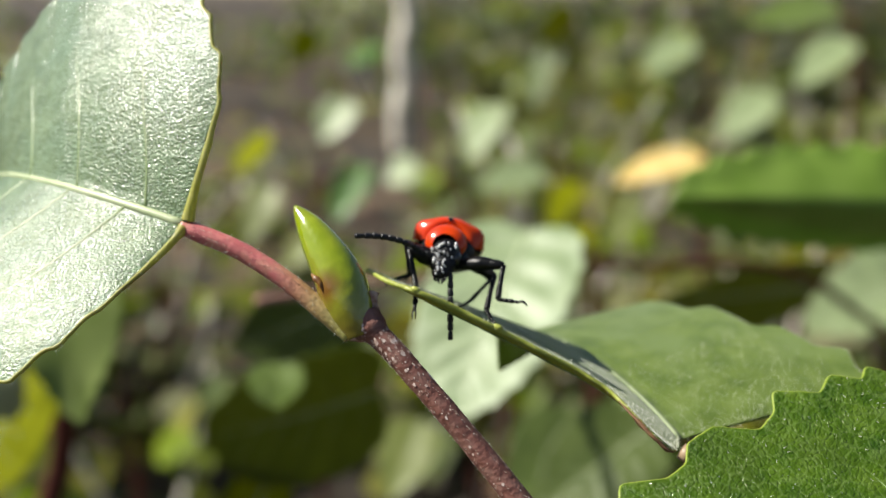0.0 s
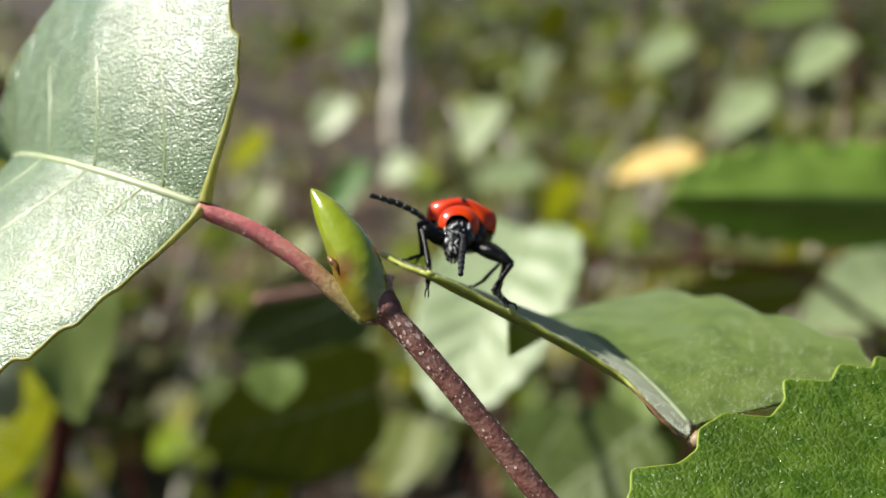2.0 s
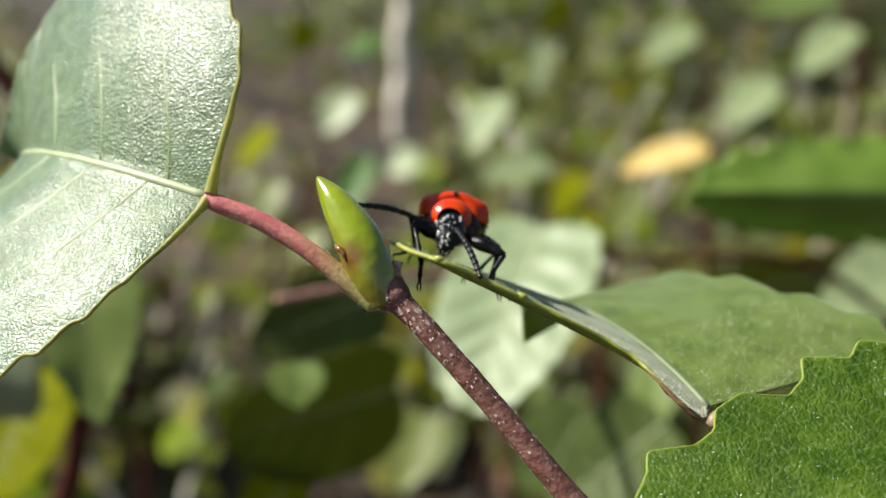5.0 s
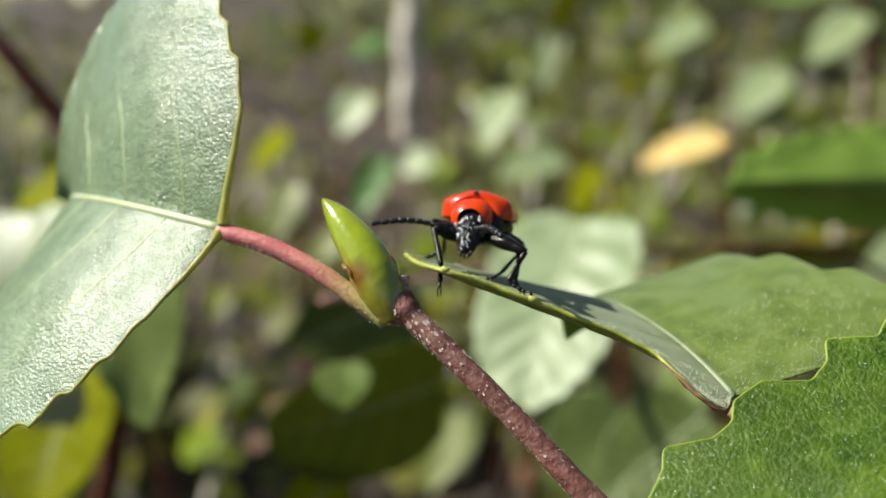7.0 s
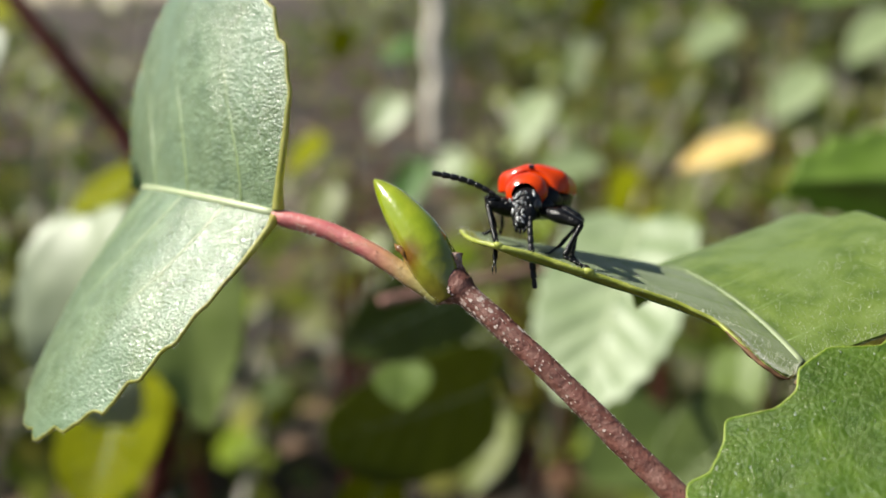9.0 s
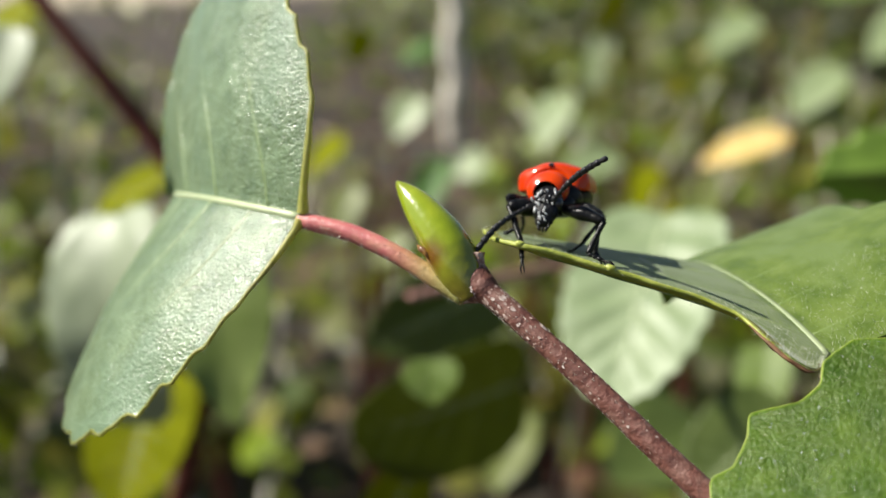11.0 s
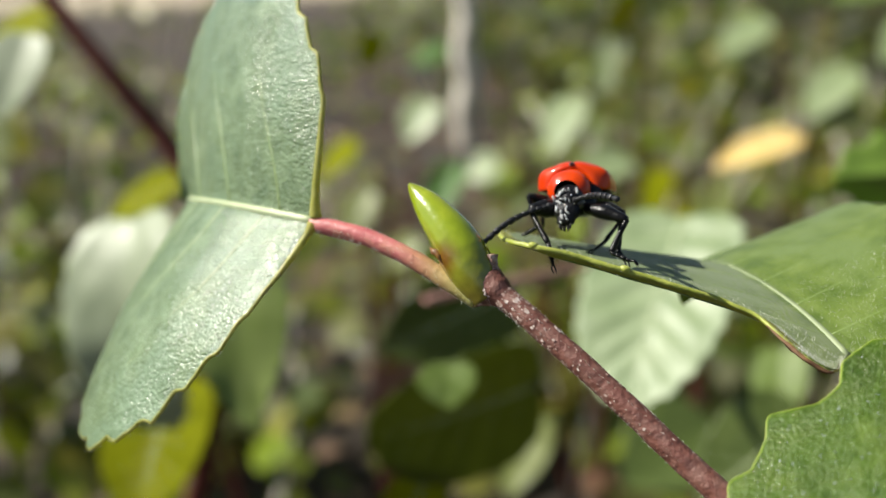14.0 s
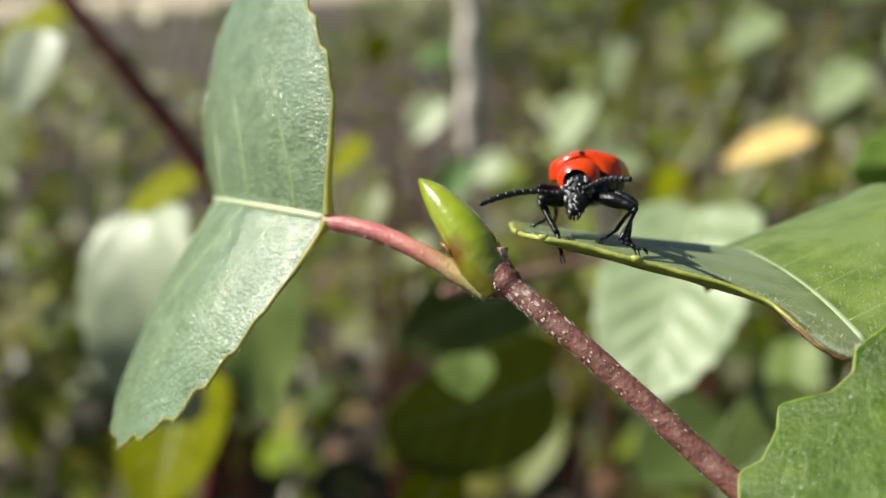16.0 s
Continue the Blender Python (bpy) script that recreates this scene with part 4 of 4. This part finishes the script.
def branch_middle():
    m = pose(.22, .42, 0)
    t = thing("birch_sapling", m, "pinkish sapling stem with pale and shaded birch leaves", "sapling")
    stalk(t, m, [(-0.0281, 0.1506, 0.4516), (-0.0167, 0.1607, 0.4506), (0.0006, 0.1872, 0.4452)], .0006, .0007, PINK_STEM, "pinkish stem tip", steps=30)
    stalk(t, m, [(-0.0004, 0.1862, 0.4452), (0.0367, 0.2068, 0.4411), (0.0928, 0.2285, 0.4255), (0.1646, 0.2663, 0.3349), (.22, .42, -.03)], .0007, .0014, RED_STEM, "dark stem", steps=80)
    back_leaf(t, m, (0.0148, 0.1742, 0.4566), (0.0006, 0.146, 0.4368), (-.42, -.72, .55), .0245, LEAF_SILVER, "pale ribbed birch leaf with a silvery sheen", fold=(5, 8), broad=True, quilt=.014)
    back_leaf(t, m, (-0.0117, 0.1769, 0.4261), (-0.0402, 0.1648, 0.4197), (.3, -.85, -.45), .034, LEAF_SHADED, "dark leaf with shade put into its colour", broad=True)
    back_leaf(t, m, (-0.0252, 0.1500, 0.4416), (-0.0253, 0.1463, 0.4357), (-.2, -.9, .4), .0092, LEAF_SOFT, "small sunlit leaf")
    back_leaf(t, m, (-0.0393, 0.1787, 0.3941), (-0.0291, 0.1740, 0.4152), (.1, -.9, .3), .012, LEAF_LIME, "narrow yellow-green leaf")
    back_leaf(t, m, (0.0395, 0.1843, 0.4150), (0.0170, 0.1713, 0.4053), (-.1, -.6, .7), .02, LEAF_TEAL, "dull green leaf")
    back_leaf(t, m, (0.0596, 0.368, 0.3278), (0.0232, 0.3357, 0.3234), (-.3, -.7, .6), .042, LEAF_TEAL, "dull green leaf", veins=0)
    back_leaf(t, m, (0.0534, 0.2533, 0.4021), (0.0479, 0.2388, 0.3867), (-.4, -.6, .65), .014, LEAF_SOFT, "pale green leaf", veins=0)
    back_leaf(t, m, (-0.0095, 0.3694, 0.333), (-0.0193, 0.3437, 0.3146), (-.2, -.8, .5), .022, LEAF_OLIVE, "olive green leaf", veins=0)
    back_leaf(t, m, (-0.0145, 0.1910, 0.4400), (-0.0425, 0.1926, 0.4267), (.2, -.8, .1), .018, LEAF_TEAL, "dull green leaf")
    return t


def branch_right():
    m = pose(.2, .36, 0)
    t = thing("birch_sapling", m, "green sapling with one broad leaf in sun and shade", "sapling")
    stalk(t, m, [(0.1085, 0.1767, 0.4638), (0.1227, 0.1887, 0.4316), (0.1646, 0.2538, 0.2879), (.2, .36, -.03)], .0011, .0025, PINK_STEM, "pinkish stem", steps=60)
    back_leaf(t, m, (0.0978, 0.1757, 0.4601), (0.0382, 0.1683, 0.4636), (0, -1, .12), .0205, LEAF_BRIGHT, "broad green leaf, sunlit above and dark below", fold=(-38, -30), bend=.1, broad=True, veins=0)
    back_leaf(t, m, (0.1484, 0.2881, 0.4163), (0.0977, 0.2658, 0.4101), (-.5, -.6, .6), .03, LEAF_PALE)
    back_leaf(t, m, (0.0935, 0.2490, 0.4247), (0.0513, 0.2278, 0.4230), (.2, -.8, -.5), .024, LEAF_SHADED)
    return t


def tree():
    m = pose(-.1102, 2.9884, 0)
    t = thing("young_tree", m, "slender pale-barked tree standing on bare soil", "tree")
    x, y = m.translation.x, m.translation.y
    stalk(t, m, [(x, y, -.1), (x - .006, y, .1), (x + .008, y, .19), (x - .004, y, .27), (x + .012, y, .36), (x + .004, y, .45), (x + .016, y, .55), (x + .04, y, .9), (x + .02, y + .1, 2.2), (x, y + .1, 3.6)], .036, .02, TRUNK, name="trunk")
    for k in range(7):
        a = k * 2.3
        z = 1.3 + .3 * k
        stalk(t, m, [(x + .03, y, z), (x + .4 * math.cos(a), y + .4 * math.sin(a), z + .25), (x + .8 * math.cos(a), y + .8 * math.sin(a), z + .6)], .012, .004, TRUNK, name="limb", steps=12)
    rnd = random.Random(3)
    verts, faces = [], []
    for k in range(420):
        a, r, z = rnd.uniform(0, 6.28), rnd.uniform(.1, 1) ** .6 * .9, rnd.uniform(1.7, 4.0)
        p = Vector((r * math.cos(a), r * math.sin(a), z))
        d = Vector((rnd.gauss(0, 1), rnd.gauss(0, 1), rnd.gauss(-.6, .6))).normalized() * .06
        simple_leaf(verts, faces, p, p + d, (rnd.gauss(0, .6), rnd.gauss(0, .6), 1), .04, n=4)
    me = bpy.data.meshes.new("crown")
    me.from_pydata(verts, [], faces)
    me.materials.append(FOLIAGE)
    c = new("crown", me)
    c.parent = t
    tagged(c, kind="stuff")
    return t


tree()
branch_left()
branch_middle()
branch_right()


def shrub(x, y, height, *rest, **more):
    """Shrubs in front of the tree are shifted aside to suit the camera's view."""
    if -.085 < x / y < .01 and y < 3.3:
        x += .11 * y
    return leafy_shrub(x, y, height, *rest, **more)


def leafy_shrub(x, y, height, spread_, count, size, seed, label="low leafy green shrub on the soil", mat=None):
    rnd = random.Random(seed)
    m = pose(x, y, 0)
    t = thing("shrub", m, label, "shrub", "undergrowth")
    verts, faces = [], []
    for k in range(4):
        a = rnd.uniform(0, 6.28)
        top = Vector((math.cos(a) * spread_ * .5, math.sin(a) * spread_ * .5, height * rnd.uniform(.7, 1)))
        stalk(t, Matrix(), [(0, 0, -.03), top * .5 + Vector((rnd.gauss(0, .02), 0, .02)), top], .004, .0015, RED_STEM if k % 2 else TRUNK, steps=10)
    for k in range(count):
        a, r = rnd.uniform(0, 6.28), rnd.uniform(0, 1) ** .5 * spread_
        z = height * rnd.uniform(.05, 1) * (1 - .35 * (r / spread_) ** 2)
        p = Vector((r * math.cos(a), r * math.sin(a), z))
        d = Vector((rnd.gauss(0, 1), rnd.gauss(0, 1), rnd.gauss(-.3, .5))).normalized() * size * rnd.uniform(.7, 1.3)
        simple_leaf(verts, faces, p, p + d, (rnd.gauss(0, .5), rnd.gauss(-.3, .5), 1), d.length * rnd.uniform(.55, .85), n=4)
    me = bpy.data.meshes.new("foliage")
    me.from_pydata(verts, [], faces)
    me.polygons.foreach_set("use_smooth", [True] * len(me.polygons))
    me.materials.append(mat or FOLIAGE)
    c = new("foliage", me)
    c.parent = t
    tagged(c, kind="stuff")
    return t


rng = random.Random(11)
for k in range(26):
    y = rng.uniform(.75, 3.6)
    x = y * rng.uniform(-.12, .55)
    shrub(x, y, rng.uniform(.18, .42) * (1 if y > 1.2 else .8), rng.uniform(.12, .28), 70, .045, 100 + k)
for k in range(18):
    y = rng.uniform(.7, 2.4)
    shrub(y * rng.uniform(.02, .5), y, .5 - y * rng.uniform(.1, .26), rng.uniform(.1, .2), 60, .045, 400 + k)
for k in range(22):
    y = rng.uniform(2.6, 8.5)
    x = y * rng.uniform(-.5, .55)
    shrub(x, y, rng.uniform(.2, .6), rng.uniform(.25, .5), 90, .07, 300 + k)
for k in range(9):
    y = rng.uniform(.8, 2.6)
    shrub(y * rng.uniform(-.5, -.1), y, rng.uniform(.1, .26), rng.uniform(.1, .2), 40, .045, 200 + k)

# shrubs added as dark gaps; their leaf colour carries the shade
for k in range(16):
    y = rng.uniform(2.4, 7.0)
    shrub(y * rng.uniform(-.02, .5), y, rng.uniform(.25, .5), rng.uniform(.25, .5), 110, .07, 500 + k, "dark leafy shrub in its own shade", FOLIAGE_SHADED)

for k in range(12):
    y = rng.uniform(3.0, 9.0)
    shrub(y * rng.uniform(.0, .3), y, rng.uniform(.2, .45), rng.uniform(.3, .5), 110, .07, 700 + k, "dark leafy shrub in its own shade", FOLIAGE_SHADED)
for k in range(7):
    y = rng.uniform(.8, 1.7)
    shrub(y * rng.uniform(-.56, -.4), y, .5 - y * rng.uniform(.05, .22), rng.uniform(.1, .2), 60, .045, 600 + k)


def litter():
    rnd = random.Random(8)
    verts, faces = [], []
    for k in range(1700):
        y = rnd.uniform(.4, 6)
        x = rnd.uniform(-.7, .7) * y
        p = Vector((x, y, rnd.uniform(.0, .03)))
        a = rnd.uniform(0, 6.28)
        d = Vector((math.cos(a), math.sin(a), rnd.uniform(-.2, .3))) * rnd.uniform(.03, .06)
        simple_leaf(verts, faces, p, p + d, (rnd.gauss(0, .3), rnd.gauss(0, .3), 1), d.length * .6, n=3)
    me = bpy.data.meshes.new("leaf_litter")
    me.from_pydata(verts, [], faces)
    me.materials.append(LITTER)
    tagged(new("leaf_litter", me), "dry brown and grey fallen leaves on soil", "litter", kind="stuff")


litter()


# single leaves of farther saplings
def sapling(x, y, label, leaves):
    m = pose(x, y, 0)
    t = thing("sapling", m, label, "sapling", "undergrowth")
    for base, tip, face, width, mat in leaves:
        back_leaf(t, m, base, tip, face, width, mat, veins=0)
        base = Vector(base)
        stalk(t, m, [base, base.lerp(Vector((x, y, base.z)), .6) + Vector((0, 0, -.03)), (x, y, max(-.03, base.z - .25)), (x, y, -.03)], .0009, .002, RED_STEM, steps=24)
    return t


sapling(0.1231, 0.4649, "thin sapling with one yellowed leaf", [((0.1177, 0.4748, 0.4176), (0.0760, 0.4527, 0.4124), (-.4, -.55, .72), .018, LEAF_YELLOW)])
sapling(0.0820, 0.5221, "thin sapling with yellow-green leaves", [
    ((0.0635, 0.5111, 0.3982), (0.0516, 0.4858, 0.3813), (-.2, -.8, .5), .014, LEAF_LIME), ((0.0968, 0.5390, 0.3866), (0.0862, 0.5120, 0.3631), (-.2, -.8, .5), .016, LEAF_OLIVE), ((0.0691, 0.4862, 0.3826), (0.0610, 0.4823, 0.3682), (-.2, -.6, .7), .012, LEAF_LIME)])
sapling(-0.0821, 0.4649, "thin sapling with dull green leaves", [
    ((-0.0755, 0.4515, 0.4076), (-0.0860, 0.4354, 0.3861), (-.2, -.7, .6), .016, LEAF_OLIVE), ((-0.0389, 0.4935, 0.4100), (-0.0503, 0.4671, 0.3885), (-.2, -.8, .5), .018, LEAF_GREEN), ((-0.0508, 0.4069, 0.3959), (-0.0644, 0.4040, 0.3849), (-.1, -.6, .7), .013, LEAF_OLIVE)])
sapling(-0.0798, 0.6321, "thin sapling with pale shining leaves", [
    ((-0.0575, 0.6317, 0.4234), (-0.0730, 0.6157, 0.4023), (-.35, -.75, .3), .025, LEAF_PALE), ((-0.0985, 0.5960, 0.4061), (-0.1244, 0.5910, 0.3873), (.1, -.3, .9), .024, LEAF_LIME)])
sapling(0.0470, 0.7162, "thin sapling with pale shining leaves", [
    ((0.0369, 0.7513, 0.4061), (0.0179, 0.7122, 0.3760), (-.4, -.6, .6), .033, LEAF_PALE), ((0.0570, 0.5914, 0.3888), (0.0191, 0.5696, 0.3850), (-.3, -.6, .7), .025, LEAF_PALE),
    ((-0.0190, 0.7896, 0.3560), (-0.0449, 0.7863, 0.3434), (-.3, -.6, .7), .03, LEAF_PALE)])
sapling(0.2517, 0.9717, "thin sapling with pale shining leaves", [
    ((0.2382, 1.0178, 0.4347), (0.1884, 0.9906, 0.4105), (-.4, -.6, .6), .04, LEAF_PALE), ((0.2800, 0.9041, 0.3967), (0.2357, 0.8747, 0.3645), (-.4, -.6, .6), .04, LEAF_PALE)])
sapling(0.3287, 0.8259, "thin sapling with pale shining leaves", [
    ((0.3094, 0.8142, 0.4478), (0.2637, 0.7857, 0.4186), (-.4, -.6, .6), .034, LEAF_PALE), ((0.3383, 0.9236, 0.4694), (0.2595, 0.9006, 0.4609), (-.4, -.6, .6), .04, LEAF_SOFT)])
sapling(0.1473, 1.5277, "pale stem with yellow-green top leaf", [
    ((0.1976, 1.5884, 0.4393), (0.1348, 1.5765, 0.3948), (0, .6, .6), .06, LEAF_LIME), ((0.1641, 1.5754, 0.3908), (0.1306, 1.5516, 0.3018), (-.3, -.6, .5), .04, LEAF_PALE)])
sapling(-0.1845, 1.3955, "small sapling with yellow-green leaves", [
    ((-0.1694, 1.4269, 0.4159), (-0.2072, 1.4171, 0.3794), (0, .6, .6), .05, LEAF_LIME), ((-0.0843, 1.5225, 0.3864), (-0.1491, 1.5183, 0.3708), (-.2, -.4, .8), .05, LEAF_GREEN)])

# ---- what moves ----
ANTENNA_A_ROWS = [(0, 13, 118), (0.2, 3, 110), (0.4, 23, 104), (0.5, 29, 102), (0.6, 36, 100), (0.8, 31, 98), (1, 32, 96), (1.3, 13, 96), (1.5, 27, 95), (1.6, 31, 95), (1.9, 31, 95), (2, 28, 95), (2.2, 16, 95), (2.5, 15, 95), (2.7, -27, 150), (2.9, -62, 150), (3, -45, 172), (3.1, -22, 160), (3.5, -3, 139), (3.7, 11, 105), (6, 18, 99), (6.5, 1, 101), (7, 11, 103), (7.5, 23, 103), (8, 3, 105), (8.5, 7, 105), (9, 32, 106), (9.5, 30, 106), (9.7, -19, 112), (10, -9, 158), (10.2, -27, 150), (12.3, -22, 125), (12.5, 14, 127), (12.8, 0, 127), (13, 12, 127), (13.2, 3, 126), (13.5, 10, 121), (13.6, 5, 121), (13.8, 12, 119), (14, -18, 117), (14.3, -9, 120), (14.5, -1, 126), (14.6, -19, 124), (14.9, 6, 121), (15, 1, 120), (15.2, -8, 122), (15.5, 3, 124), (15.8, -5, 122), (16, 5, 120)]
ANTENNA_B_ROWS = [(0, -85, 175), (0.2, -19, 190), (0.4, -72, 178), (0.5, -81, 121), (0.6, -84, 172), (0.8, -12, 192), (1, -74, 172), (1.3, -12, 192), (1.5, -2, 188), (1.6, -17, 188), (1.9, -27, 180), (2, -26, 177), (2.2, -7, 192), (2.5, -4, 192), (2.7, 3, 235), (2.9, 13, 236), (3, -3, 226), (3.1, -21, 230), (3.4, 3, 230), (3.5, 3, 227), (3.7, -48, 225), (6, -7, 196), (6.5, 5, 200), (7, -6, 203), (7.5, -2, 206), (8, 4, 201), (8.5, -9, 198), (9, -75, 170), (9.1, -74, 172), (9.4, -17, 195), (9.5, -30, 190), (9.7, 17, 240), (10, -24, 269), (10.2, 36, 250), (12.3, -7, 222), (12.5, 1, 213), (13, -8, 214), (13.5, -3, 216), (13.6, -17, 214), (13.8, -58, 192), (14, -4, 215), (14.3, -54, 196), (14.5, -5, 218), (14.6, -5, 216), (15, -5, 220), (15.5, -4, 221), (16, 0, 221)]
BEETLE_TURN = ((0.0, 0.0), (3.5, 0.0), (6.5, 0.0), (9.0, 0.0), (12.5, 4.0), (16.0, 4.0))
BEETLE_ROWS = [(0.0, 0.21, -0.00, -0.12), (0.5, 0.11, -0.00, -0.21), (1.0, 0.02, -0.00, -0.11), (1.5, 0.10, -0.00, 0.02), (2.0, 0.09, 0.00, 0.16), (2.5, 0.10, 0.00, 0.07), (3.0, -0.04, -0.00, 0.05), (3.5, -0.02, -0.00, 0.01), (6.0, -0.10, -0.01, -0.01), (6.5, -0.22, -0.03, -0.01), (7.0, -0.26, -0.04, 0.06), (7.5, -0.24, -0.04, 0.02), (8.0, -0.14, -0.06, -0.00), (8.5, -0.18, -0.08, -0.04), (9.0, -0.20, -0.09, -0.04), (9.5, -0.09, -0.06, -0.01), (10.0, -0.13, -0.07, 0.03), (12.5, 0.15, 0.05, -0.05), (13.0, 0.19, 0.06, 0.01), (13.5, 0.18, 0.06, 0.03), (14.0, 0.26, 0.09, -0.02), (14.5, 0.25, 0.08, -0.01), (15.0, 0.19, 0.07, 0.06), (15.5, 0.16, 0.06, 0.02), (16.0, 0.18, 0.07, 0.08)]


def motions():
    walk(twig, [(r[0], twig_pose(k) @ Matrix.Translation(FOOT)) for k, r in enumerate(TWIG_ROWS)])
    ahead = Vector((0, -2.2, 0))                # it turns about its fore body
    walk(bug, [(t, twig_pose(k) @ Matrix.Translation((BODY + Vector((x, y, z)) + ahead) * MM) @ pose(0, 0, 0, 0, 0, lerp(BEETLE_TURN, t)) @ Matrix.Translation(-ahead * MM)) for k, (t, x, y, z) in enumerate(BEETLE_ROWS)])
    hip = b(.9, 67.0, -.9)
    walk(front_leg, [(t, Matrix.Translation(hip) @ pose(0, 0, 0, 0, turn, 0) @ Matrix.Translation(-hip)) for t, turn in ((0.0, -24), (0.1, -16), (0.2, 0), (0.5, 0), (0.6, -26), (0.72, 0), (3.0, 0), (16.0, 0))])
    side = b(-.6, 67.2, -.75)
    walk(left_leg, [(t, Matrix.Translation(side) @ pose(0, 0, 0, 0, turn, 0) @ Matrix.Translation(-side)) for t, turn in ((0.0, 0), (10.0, 0), (12.3, -12), (16.0, -13))])
    joint = b(-1.0, 68.6, -.7)
    walk(middle_leg, [(t, Matrix.Translation(joint) @ pose(0, 0, 0, 0, turn, 0) @ Matrix.Translation(-joint)) for t, turn in ((0.0, 0), (8.0, 0), (13.3, 0), (13.45, 40), (13.6, 76), (13.72, 30), (13.85, 0), (16.0, 0))])
    walk(antenna_a, [(t, Matrix.Translation(b(-1.0, 66.45, -0.3)) @ pose(0, 0, 0, rx, 0, rz)) for t, rx, rz in ANTENNA_A_ROWS])
    walk(antenna_b, [(t, Matrix.Translation(b(.3, 66.35, -.28)) @ pose(0, 0, 0, rx, 0, rz)) for t, rx, rz in ANTENNA_B_ROWS])


motions()
